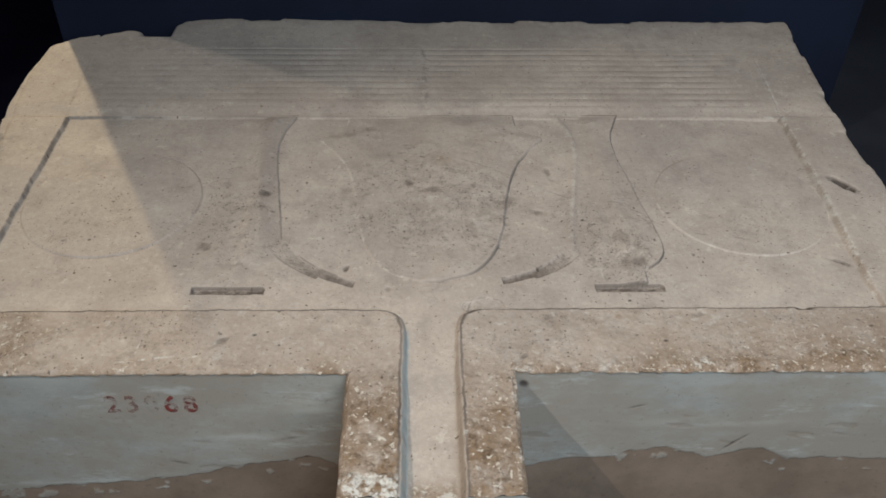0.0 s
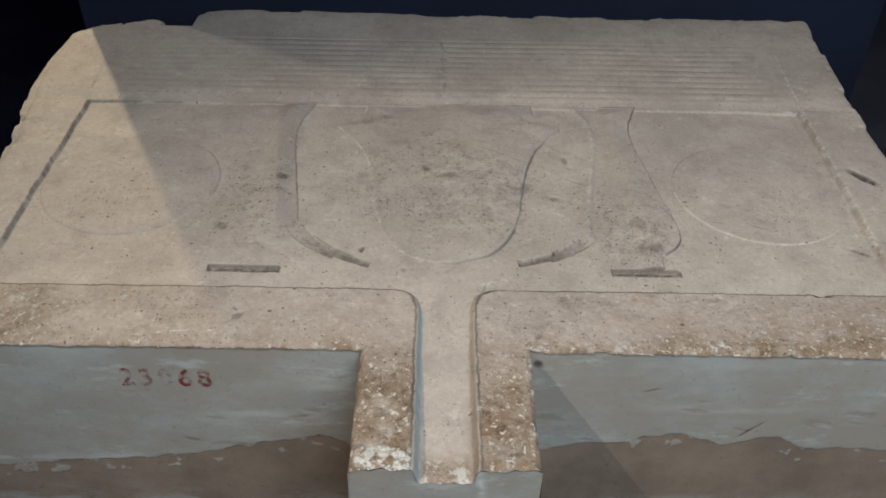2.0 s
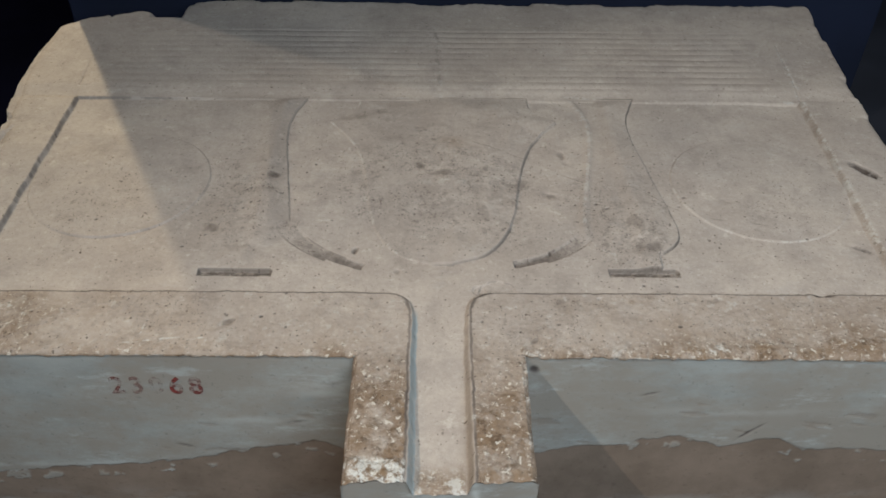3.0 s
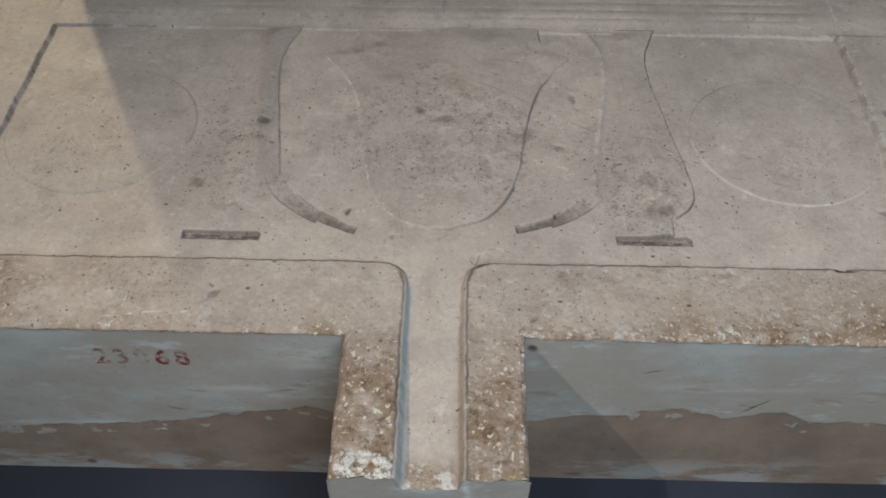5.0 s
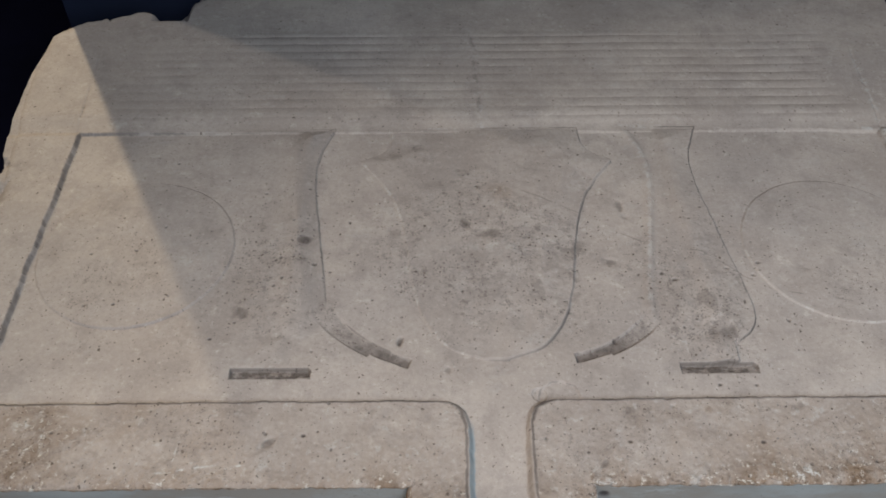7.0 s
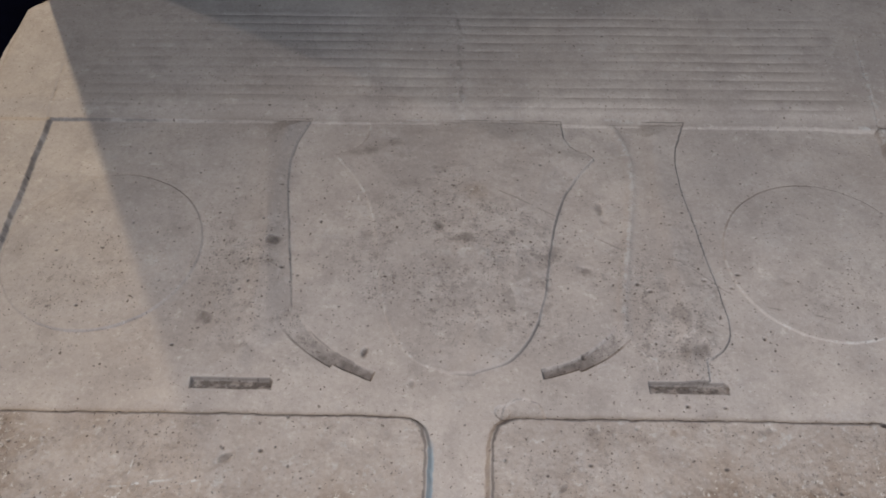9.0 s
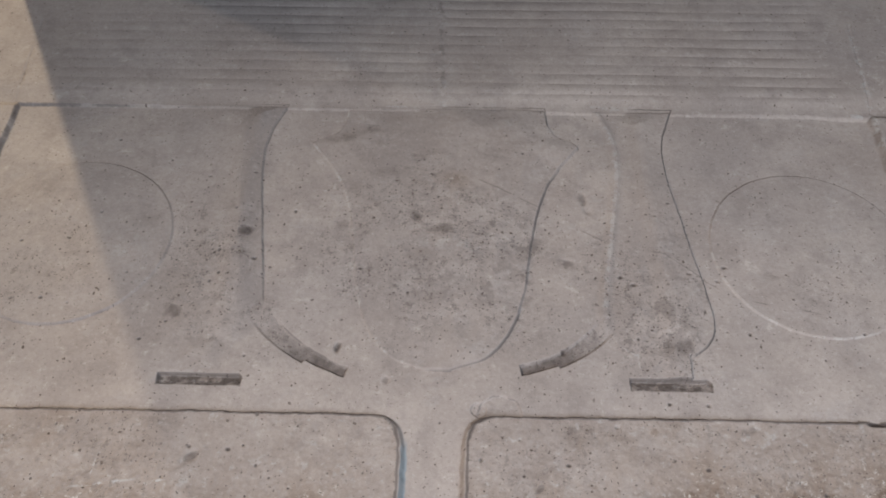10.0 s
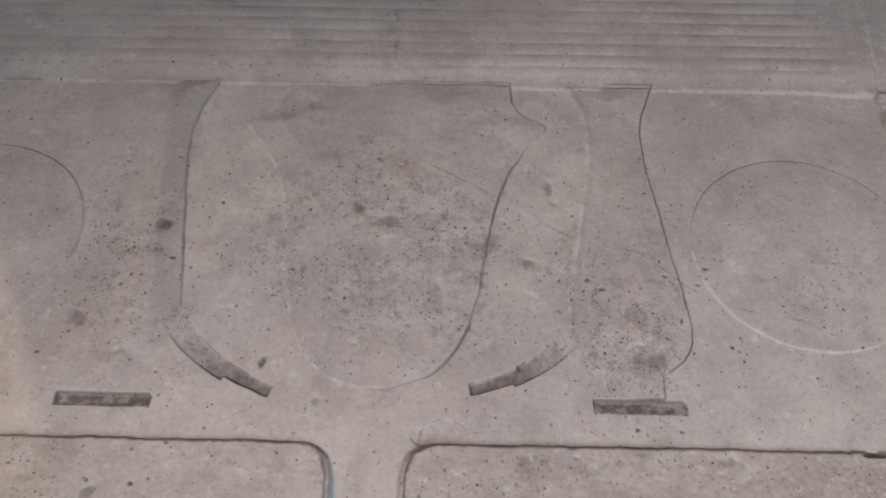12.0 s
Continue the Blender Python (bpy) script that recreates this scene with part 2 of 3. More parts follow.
def back_edge(x):
    n = 0.007 * (fbm(x, x * 0, 0.05, 11, 6) - 0.5) + 0.003 * (vnoise(x, x * 0, 0.006, 13) - 0.5) + 0.010 * np.clip(vnoise(x, x * 0, 0.02, 12) - 0.62, 0, 1)
    return np.interp(x, [k[0] for k in BACK_KNOTS], [k[1] for k in BACK_KNOTS]) - n


# ---- carved figures: signed distances, positive inside ----
def loaf_inside(x, y):
    width = np.where(y > 1.03, profile(y, LOAF, 2), profile(y, LOAF))
    d = (width - np.abs(x - 0.0630 - 0.010 * (y - 0.9))) * 0.8
    return np.minimum(np.minimum(d, y - 0.761), back_line(x) + 0.004 - y)


def jar_inside(x, y, axis):
    axis = axis + 0.023 * (axis > 0) * (y - 0.84)
    d = (profile(y, JAR) - np.abs(x - axis)) * 0.9
    d = np.minimum(np.minimum(d, y - 0.782), back_line(x) + 0.004 - y)
    neck = np.minimum(0.0245 - np.abs(x - axis + 0.001), np.minimum(y - 0.756, 0.80 - y))
    return np.maximum(d, neck)


def disc_inside(x, y, cx, cy, r):
    return r - np.hypot(x - cx, y - cy)


def box_inside(x, y, x0, x1, y0, y1):
    return np.minimum(np.minimum(x - x0, x1 - x), np.minimum(y - y0, y1 - y))


def stream_inside(x, y, p, q, r, w0, w1):
    """A curved band from p to r, bent towards q, of half-width w0, stepped in to w1 on its outer side near the square end at r."""
    out = np.full(x.shape, -9.0)
    box = (x > min(p[0], r[0]) - 0.03) & (x < max(p[0], r[0]) + 0.03) & (y > r[1] - 0.03) & (y < p[1] + 0.03)
    px, py = x[box], y[box]
    best, turn, along = np.full(px.shape, 9.0), np.zeros(px.shape), np.zeros(px.shape)
    for k in range(61):
        s = k / 60
        cx = (1 - s) ** 2 * p[0] + 2 * s * (1 - s) * q[0] + s * s * r[0]
        cy = (1 - s) ** 2 * p[1] + 2 * s * (1 - s) * q[1] + s * s * r[1]
        far = np.hypot(px - cx, py - cy)
        near = far < best
        best = np.where(near, far, best)
        along = np.where(near, s, along)
        turn = np.where(near, py - cy, turn)
    half = w0 + (0.5 * (w0 + w1) - w0) * along
    half = np.where((turn < 0) & (along > 0.66), w1, np.where(turn > 0, w0 + (w1 - w0) * along, half))
    run = math.hypot(r[0] - q[0], r[1] - q[1])
    end = ((r[0] - px) * (r[0] - q[0]) + (r[1] - py) * (r[1] - q[1])) / run
    out[box] = np.minimum(half - best, end)
    return out


STREAMS = (((-0.117, 0.822), (-0.087, 0.7785), (-0.0255, 0.7575), 0.0116, 0.0057), ((0.229, 0.815), (0.196, 0.7745), (0.141, 0.7635), 0.0100, 0.0056))
LIPS = ((-0.2035, -0.1235, 0.7400), (0.2445, 0.3220, 0.7440))


def panel_inside(x, y):
    side = np.minimum(x + 0.4475 + 0.022 * (y - 0.97) - 0.004 * fbm(y, y * 0, 0.03, 21), 0.556 + 0.050 * (y - 0.715) + 0.002 * vnoise(y, y * 0, 0.02, 22) - x)
    return np.minimum(np.minimum(side, y - 0.7125 - 0.004 * x + 0.002 * (fbm(x, y * 0, 0.04, 23) - 0.5)), back_line(x) - y)


def channel_inside(x, y):
    wob = 0.0025 * (fbm(y, y * 0, 0.035, 24) - 0.5)
    return np.minimum(np.minimum(x - 0.0295 - wob, 0.0878 + wob - x), 0.9 - y)


FIGURES = [
    ("bread_loaf", lambda x, y: loaf_inside(x, y)),
    ("water_jar", lambda x, y: jar_inside(x, y, -0.169)),
    ("water_jar", lambda x, y: jar_inside(x, y, 0.2825)),
    ("round_loaf", lambda x, y: disc_inside(x, y, -0.331, 0.909, 0.107)),
    ("round_loaf", lambda x, y: disc_inside(x, y, 0.455, 0.912, 0.107)),
]


def surface(x, y):
    """Height of the carved top and its marks (dirty, crusted, limy, with painted shade and light) at plan points x, y.
    """
    rnd = np.random.RandomState(5)
    basin = smax(panel_inside(x, y), channel_inside(x, y), 0.030)
    basin = basin + (1 - 0.8 * smooth(x, 0.50, 0.54) * smooth(y, 0.73, 0.76)) * (0.0014 * (fbm(x, y, 0.010, 25) - 0.5) + 0.0010 * (vnoise(x, y, 0.004, 26) - 0.5))
    fall = 0.001 + 0.016 * (1 - smooth(y, 0.46, 0.75))
    floor = -fall + 0.0016 * (fbm(x, y, 0.10, 31) - 0.5)
    dirt_shade, crust, lime_light = np.zeros(x.shape), np.zeros(x.shape), np.zeros(x.shape)

    # figures stand a little proud of the basin floor, softly rounded
    inner = floor.copy()
    film_shade = np.zeros(x.shape)
    for k, (name, inside) in enumerate(FIGURES):
        d = inside(x, y) + 0.0011 * (fbm(x, y, 0.014, 40 + k) - 0.5) + 0.0005 * (vnoise(x, y, 0.004, 45 + k) - 0.5)
        tall = np.array((0.0046, 0.0034, 0.0044, 0.0021, 0.0015))[k] * (0.55 + 0.9 * fbm(x, y, 0.03, 140 + k))
        if k == 0:
            tall = tall * (0.30 + 0.70 * smooth(x, 0.02, 0.08))
        if k == 2:
            tall = tall * (0.10 + 0.90 * smooth(x, 0.274, 0.294))
        if k == 1:
            tall = tall * smooth(y - 0.4 * (x + 0.169), 0.805, 0.85) * smooth(x, -0.180, -0.152)
        inner += tall * smooth(d, -0.0007, 0.0009) + (0.0030, 0.0030, 0.0034, 0.0014, 0.0014)[k] * smooth(d, 0.0, 0.034)
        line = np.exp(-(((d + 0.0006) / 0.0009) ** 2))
        # Shade at the figures' foot is painted as a line, mostly on right edges.
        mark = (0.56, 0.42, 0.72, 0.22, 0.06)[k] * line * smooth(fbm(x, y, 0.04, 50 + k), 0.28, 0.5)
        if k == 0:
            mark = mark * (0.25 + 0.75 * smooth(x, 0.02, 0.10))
            # Pale west edge of the loaf: limy stone with its lit look painted in.
            lime_light = np.maximum(lime_light, 0.45 * np.exp(-(((d - 0.0004) / 0.0013) ** 2)) * (1 - smooth(x, 0.0, 0.06)) * smooth(fbm(x, y, 0.03, 160), 0.38, 0.6))
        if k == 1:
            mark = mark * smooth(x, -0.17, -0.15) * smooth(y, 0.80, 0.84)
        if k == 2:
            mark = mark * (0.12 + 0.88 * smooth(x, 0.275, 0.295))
        dirt_shade = np.maximum(dirt_shade, mark)
        if k == 1:
            # The jar's slope away from the key is shaded by a painted strip.
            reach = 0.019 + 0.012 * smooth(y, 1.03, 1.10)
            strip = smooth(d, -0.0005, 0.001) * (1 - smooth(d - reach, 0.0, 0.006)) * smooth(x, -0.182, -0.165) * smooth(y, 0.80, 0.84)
            film_shade = np.maximum(film_shade, strip)
            inner += 0.0022 * smooth(d, 0.0, 0.022) * smooth(x, -0.169, -0.15)
        if k == 2:
            west = (1 - smooth(x, 0.270, 0.288)) * smooth(y, 0.80, 0.83)
            inner += 0.0027 * np.exp(-(((d + 0.0015) / 0.0046) ** 2)) * west
            # The ridge's lit crest is partly put into this white mark.
            lime_light = np.maximum(lime_light, 0.34 * np.exp(-(((d + 0.0015) / 0.003) ** 2)) * west)
        if k in (2, 4):
            # White rubbed edge towards the key, partly painted light.
            lime_light = np.maximum(lime_light, 0.35 * smooth(fbm(x, y, 0.02, 150 + k), 0.35, 0.6) * np.exp(-(((d - 0.0004) / 0.0012) ** 2)) * (1 - smooth(x, 0.27, 0.30) if k == 2 else 1 - smooth(x + 0.6 * y, 0.96, 1.0)))
        # Patina on each figure; the left disc's share also holds painted shade.
        film_shade = np.maximum(film_shade, (0.48, 0.28, 0.38, 0.32, 0.12)[k] * smooth(d, -0.0005, 0.001) * (0.35 + 0.9 * smooth(fbm(x, y, 0.09, 56 + k, 5), 0.35, 0.62)))
    # poured water and jar lips: cut deeper than the floor
    for p, q, r, w0, w1 in STREAMS:
        d = stream_inside(x, y, p, q, r, w0, w1) + 0.0012 * (fbm(x, y, 0.012, 59) - 0.5)
        cut = smooth(d, -0.0006, 0.0022) * smooth(np.hypot(x - p[0], y - p[1]), 0.004, 0.024)
        near = 1 - smooth(np.hypot(x - r[0], y - r[1]), 0.03, 0.08)
        inner = inner * (1 - cut) + (floor - 0.0022 - 0.0022 * near) * cut
        # Groove bed is darker towards its end, with a broken dark edge line.
        dirt_shade = np.maximum(dirt_shade, cut * (0.20 + 0.34 * near) * (0.3 + 1.4 * fbm(x, y, 0.008, 60, 5)))
        film_shade = np.maximum(film_shade, 0.55 * cut)
        dirt_shade = np.maximum(dirt_shade, 0.5 * np.exp(-(((d - 0.0004) / 0.0009) ** 2)) * smooth(fbm(x, y, 0.02, 66), 0.35, 0.55) * smooth(np.hypot(x - p[0], y - p[1]), 0.018, 0.030))
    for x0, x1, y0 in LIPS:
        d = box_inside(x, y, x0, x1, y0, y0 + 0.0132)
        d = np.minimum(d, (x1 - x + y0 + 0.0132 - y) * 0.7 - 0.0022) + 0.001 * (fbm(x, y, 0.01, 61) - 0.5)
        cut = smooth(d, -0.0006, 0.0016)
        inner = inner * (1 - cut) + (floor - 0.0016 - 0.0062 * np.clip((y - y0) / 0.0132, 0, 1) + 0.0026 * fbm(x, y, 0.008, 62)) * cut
        dirt_shade = np.maximum(dirt_shade, cut * (0.22 + 0.40 * smooth(fbm(x, y, 0.007, 63), 0.42, 0.62)))
        # Shade of the lip's back and end walls is painted as an outline.
        dirt_shade = np.maximum(dirt_shade, 0.66 * np.exp(-(((d - 0.0006) / 0.0011) ** 2)) * np.clip(smooth(y, y0 + 0.006, y0 + 0.011) + 0.8 * smooth(np.abs(x - (x0 + x1) / 2), (x1 - x0) / 2 - 0.004, (x1 - x0) / 2 - 0.001), 0, 1))
        lime_light = np.maximum(lime_light, 0.22 * smooth(d, 0.001, 0.003) * smooth(fbm(x, y, 0.006, 64), 0.48, 0.6))

    # rim and mat
    past = y - back_line(x)
    rim = RIM - 0.0035 * (1 - smooth(y, 0.70, 0.78)) - 0.0015 * (1 - smooth(y, 0.626, 0.70)) + 0.0018 * (fbm(x, y, 0.07, 32) - 0.5)
    rim += 0.0006 * smooth(x, 0.50, 0.56) * smooth(y, 0.72, 0.80)
    rim -= (0.0036 + 0.0017 * smooth(x, -0.36, -0.22)) * (1 - smooth(past, 0.0, 0.035)) * smooth(past, -0.01, 0.0)
    phase = (past - 0.0253) / 0.0178 + 0.15 * (fbm(x, y, 0.14, 33) - 0.5)
    ridge = np.abs(np.sin(math.pi * phase)) ** 0.6
    worn = smooth(fbm(x, y, 0.10, 34, 5), 0.34, 0.58) * 0.75 + 0.25
    mid = x - 0.062 + 0.04 * past + 0.006 * (fbm(y, y * 0, 0.02, 36) - 0.5)
    mat = (1 - 0.75 * np.exp(-((mid / 0.0055) ** 2))) * smooth(past, 0.012, 0.020) * (1 - smooth(past, 0.205, 0.216)) * smooth(x, -0.45, -0.34) * (1 - smooth(x, 0.50, 0.585))
    top = rim + mat * worn * 0.0013 * (ridge - 0.6)
    groove = mat * worn * (1 - ridge) ** 2
    # Grooves between the ribs are darker in patches.
    dirt_shade = np.maximum(dirt_shade, 0.30 * groove * smooth(fbm(x * 0.25, y, 0.012, 30), 0.3, 0.7))
    # scored side lines and the rough middle line of the mat
    for x0, x1, deep in ((-0.451, -0.4625, 0.0012), (0.576, 0.588, 0.0010)):
        d = x - (x0 + (x1 - x0) * past / 0.15)
        line = np.exp(-((d / 0.0016) ** 2)) * smooth(past, -0.004, 0.004) * (1 - smooth(past, 0.13, 0.19)) * smooth(fbm(x, y, 0.03, 35), 0.3, 0.5)
        top -= deep * line
        dirt_shade = np.maximum(dirt_shade, 0.25 * line * (x < 0))
        lime_light = np.maximum(lime_light, 0.5 * np.exp(-((d / 0.004) ** 2)) * (x > 0) * smooth(past, -0.004, 0.004) * (1 - smooth(past, 0.13, 0.19)))
    strip = np.exp(-((mid / 0.0055) ** 2)) * smooth(past, 0.0, 0.006) * (1 - smooth(past, 0.19, 0.22))
    top += strip * 0.0022 * (fbm(x, y, 0.009, 37) - 0.5)
    dirt_shade = np.maximum(dirt_shade, 0.32 * strip * smooth(fbm(x, y, 0.010, 37), 0.5, 0.66))
    lime_light = np.maximum(lime_light, 0.25 * strip * smooth(fbm(x, y, 0.008, 67), 0.52, 0.66))

    # walls of the basin: crisp at the panel, sloping in the channel
    slope = 0.0026 + 0.0034 * (1 - smooth(y, 0.64, 0.71)) + 0.0042 * smooth(x, 0.50, 0.54) * smooth(y, 0.72, 0.76) + 0.0025 * smooth(x, 0.15, 0.19) * smooth(past, -0.03, -0.012)
    wall = smooth(basin, -0.0004, slope)
    z = top * (1 - wall) + inner * wall
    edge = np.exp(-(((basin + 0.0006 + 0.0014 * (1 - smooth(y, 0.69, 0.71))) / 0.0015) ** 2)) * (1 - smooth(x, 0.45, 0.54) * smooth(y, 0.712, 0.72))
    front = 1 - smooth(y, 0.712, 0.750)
    dirt_shade = np.maximum(dirt_shade, edge * smooth(front, 0.0, 0.5) * (0.72 + 0.7 * (fbm(x, y, 0.03, 38) - 0.5)))
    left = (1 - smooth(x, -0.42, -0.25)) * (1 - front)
    # White abrasion on the right wall, with its lit brightness painted in.
    lime_light = np.maximum(lime_light, (0.04 + 0.80 * smooth(x, 0.54, 0.56)) * np.exp(-(((basin - 0.0018) / 0.0026) ** 2)) * smooth(x, 0.40, 0.50) * (1 - front))
    # Grime along the left wall, darkened further by painted wall shade.
    dirt_shade = np.maximum(dirt_shade, np.exp(-(((basin - 0.001) / 0.0022) ** 2)) * left * 0.42 * smooth(fbm(x, y, 0.03, 39), 0.3, 0.5) * (0.35 + 1.2 * fbm(x, y, 0.006, 69)))

    # Shade below the mat's step is painted along the back, strongest at left.
    dirt_shade = np.maximum(dirt_shade, np.exp(-(((past + 0.001) / 0.0016) ** 2)) * (1 - smooth(x, 0.12, 0.24)) * smooth(x, -0.452, -0.446) * (0.26 + 0.22 * (1 - smooth(x, -0.35, -0.27))) * smooth(fbm(x, y, 0.012, 29, 5), 0.30, 0.62))

    # the front rim is rough and crusted, most at its outer edge and on the spout
    band = (1 - smooth(basin, -0.004, 0.001)) * front
    out = np.clip(y - np.where((x > SPOUT_X0 + 0.004) & (x < SPOUT_X1 - 0.004), SPOUT_Y, FRONT), 0, None)
    near = np.exp(-out / (0.015 + 0.009 * smooth(x, 0.2, 0.3)))
    spouty = band * (1 - smooth(y, 0.545, 0.675)) * (x > -0.04) * (x < 0.155)
    rough = band * (0.42 + 0.58 * np.maximum(near, spouty))
    crust = np.maximum(crust, np.clip(band * (0.23 + 0.75 * np.maximum(np.maximum(near, np.exp(-out / 0.035) * smooth(x, 0.36, 0.48)) * (0.8 + 0.9 * smooth(x, 0.2, 0.4)), spouty)), 0, 1) * (0.35 + 1.1 * fbm(x, y, 0.05, 70)))
    crust = np.clip(crust * (0.72 + 0.28 * smooth(x, -0.12, 0.0)), 0, 1)
    crust = np.maximum(crust, 0.72 * band * np.exp(-(((x + 0.45) / 0.22) ** 2)) * smooth(fbm(x, y, 0.05, 65, 5), 0.30, 0.58))
    z += rough * (0.0035 * (fbm(x, y, 0.018, 71, 5) - 0.5) + 0.0012 * (vnoise(x, y, 0.004, 72) - 0.5))
    lump = smooth(fbm(x, y, 0.016, 73), 0.56, 0.68) * band * np.exp(-out / 0.010) * smooth(fbm(x, y * 0, 0.16, 74), 0.4, 0.6)
    z += 0.0022 * lump
    lime_light = np.maximum(lime_light, 0.55 * lump)
    # white mortar at the spout's mouth
    mouth = (1 - smooth(y, 0.500 + 0.010 * (fbm(x, y, 0.02, 75) - 0.5), 0.509)) * (x > -0.03) * (1 - smooth(x, 0.026, 0.030))
    lime_light = np.maximum(lime_light, mouth)
    z += mouth * 0.008 * (fbm(x, y, 0.009, 76, 3) - 0.45)
    mouth = (1 - smooth(y, 0.491, 0.518)) * smooth(x, 0.034, 0.04) * (1 - smooth(x, 0.078, 0.084))
    lime_light = np.maximum(lime_light, 0.7 * mouth)
    crust = np.maximum(crust, 0.8 * mouth)

    # a run of blue-grey paint down one wall of the channel
    blue = smooth(basin, 0.0001, 0.0008) * (1 - smooth(basin, 0.0056, 0.0068)) * (x < 0.045) * (1 - smooth(y, 0.675, 0.695))

    # worn outer edges and the broken back corner
    e = np.minimum(np.minimum(x - left_edge(y), right_edge(y) - x), back_edge(x) - y)
    z -= 0.003 * np.exp(-np.clip(e, 0, None) / 0.004) + 0.006 * smooth(0.5 - fbm(x, y, 0.05, 77), -0.02, 0.12) * np.exp(-np.clip(e, 0, None) / 0.008)
    z -= 0.0025 * np.exp(-out / 0.0025) * (1 + 1.5 * (fbm(x, y, 0.02, 78) - 0.5))
    chip = box_inside(x, y, -0.404, -0.366, 1.364, 1.48)
    z -= 0.02 * smooth(chip, -0.01, 0.008)

    # long gouge on the rim, shallow hollows, broken patch by the spout
    def hollow(cx, cy, rx, ry, deep, stain, turn=0.0):
        c, s = math.cos(turn), math.sin(turn)
        u, v = (x - cx) * c + (y - cy) * s, (y - cy) * c - (x - cx) * s
        wave = 1.9 * (fbm(x, y, 0.008, 79, 4) - 0.5)
        f = np.exp(-(np.clip((u / rx) ** 2 + (v / ry) ** 2 + wave, 0, None) ** 1.5)) * (0.45 + 1.1 * fbm(x, y, 0.006, 80))
        return -deep * f, stain * f

    # thin flake broken away beside the channel's corner
    for ex, ey, rx, ry in ((0.1205, 0.7195, 0.0215, 0.0165), (0.101, 0.7215, 0.0075, 0.0075)):
        e = 1 - np.hypot((x - ex) / rx, (y - ey) / ry) + 0.35 * (fbm(x, y, 0.012, 91) - 0.5)
        z -= 0.0016 * smooth(e, -0.02, 0.10) * smooth(y, 0.712, 0.714)
        # Shade of the flake's sunken floor and upper edge is put into the colour.
        dirt_shade = np.maximum(dirt_shade, 0.16 * smooth(e, 0.0, 0.08) * smooth(y, 0.713, 0.716))
        dirt_shade = np.maximum(dirt_shade, 0.38 * np.exp(-(((e - 0.02) / 0.05) ** 2)) * smooth(y, 0.716, 0.721) * smooth(fbm(x, y, 0.008, 92), 0.3, 0.55))
    knocks = (
        (0.597, 0.936, 0.021, 0.0060, 0.005, 1.3, -0.9),
        (0.467, 0.7085, 0.009, 0.0022, 0.004, 1.5, 0.0),
        (0.0125, 0.745, 0.0036, 0.0036, 0.0010, 0.28, 0.0),
        (0.216, 0.976, 0.005, 0.010, 0.0020, 0.50, 0.3),
        (0.222, 0.958, 0.005, 0.006, 0.0010, 0.25, 0.2),
        (0.198, 0.884, 0.012, 0.006, 0.0014, 0.36, -0.4),
        (0.178, 0.965, 0.008, 0.007, 0.0006, 0.20, 0.2),
        (-0.147, 0.915, 0.009, 0.006, 0.0014, 0.65, 0.5),
        (-0.203, 0.816, 0.010, 0.008, 0.0014, 0.65, -0.3),
        (-0.036, 0.779, 0.003, 0.0055, 0.003, 0.8, -0.2),
        (0.404, 0.876, 0.009, 0.007, 0.0010, 0.28, 0.0),
        (0.268, 0.802, 0.012, 0.010, 0.0012, 0.15, 0.0),
    )
    worn_spots = (
        (0.035, 0.942, 0.013, 0.006, 0.0010, 0.44, -0.8),
        (0.060, 0.925, 0.015, 0.006, 0.0010, 0.44, 0.05),
        (0.108, 0.917, 0.009, 0.003, 0.0006, 0.30, 0.0),
        (0.036, 1.026, 0.012, 0.007, 0.0006, 0.28, -0.3),
        (0.135, 0.845, 0.014, 0.022, 0.0008, 0.16, 0.2),
        (0.294, 0.790, 0.017, 0.009, 0.0014, 0.42, -0.4),
        (0.330, 0.850, 0.006, 0.016, 0.0010, 0.30, 0.2),
        (-0.045, 0.930, 0.012, 0.010, 0.0005, 0.22, 0.0),
        (0.010, 1.010, 0.020, 0.008, 0.0005, 0.18, 0.1),
        (-0.02, 1.075, 0.010, 0.008, 0.0008, 0.25, 0.0),
        (0.35, 0.700, 0.012, 0.005, 0.0012, 0.3, 0.2),
        (0.185, 0.692, 0.006, 0.010, 0.0012, 0.35, 0.4),
        (-0.155, 0.663, 0.008, 0.004, 0.0015, 0.5, 0.6),
        (0.54, 0.79, 0.011, 0.004, 0.0015, 0.55, -0.5),
        (0.153, 0.640, 0.006, 0.003, 0.001, 0.4, 0.9),
    )
    for h in knocks + worn_spots:
        dz, st = hollow(h[0], h[1] + 0.005, *h[2:])
        z += dz
        dirt_shade = np.maximum(dirt_shade, st)
    for sx, sy, ln, wd, turn, a in ((-0.228, 0.6425, 0.026, 0.0013, 0.14, 0.9), (-0.187, 0.6435, 0.025, 0.0012, 0.27, 0.8), (-0.239, 0.655, 0.0010, 0.013, -0.1, 0.6), (-0.385, 0.690, 0.010, 0.006, 0.0, 0.7),
                                    (0.09, 0.55, 0.004, 0.003, 0.0, 0.8), (0.37, 0.655, 0.010, 0.004, 0.3, 0.8), (0.335, 0.635, 0.014, 0.005, 0.0, 1.0), (0.26, 0.668, 0.006, 0.003, 0.6, 0.7)):
        p, q = (x - sx) * math.cos(turn) + (y - sy) * math.sin(turn), (y - sy) * math.cos(turn) - (x - sx) * math.sin(turn)
        lime_light = np.maximum(lime_light, a * np.exp(-(((p / ln) ** 2 + (q / wd) ** 2) ** 1.5)))
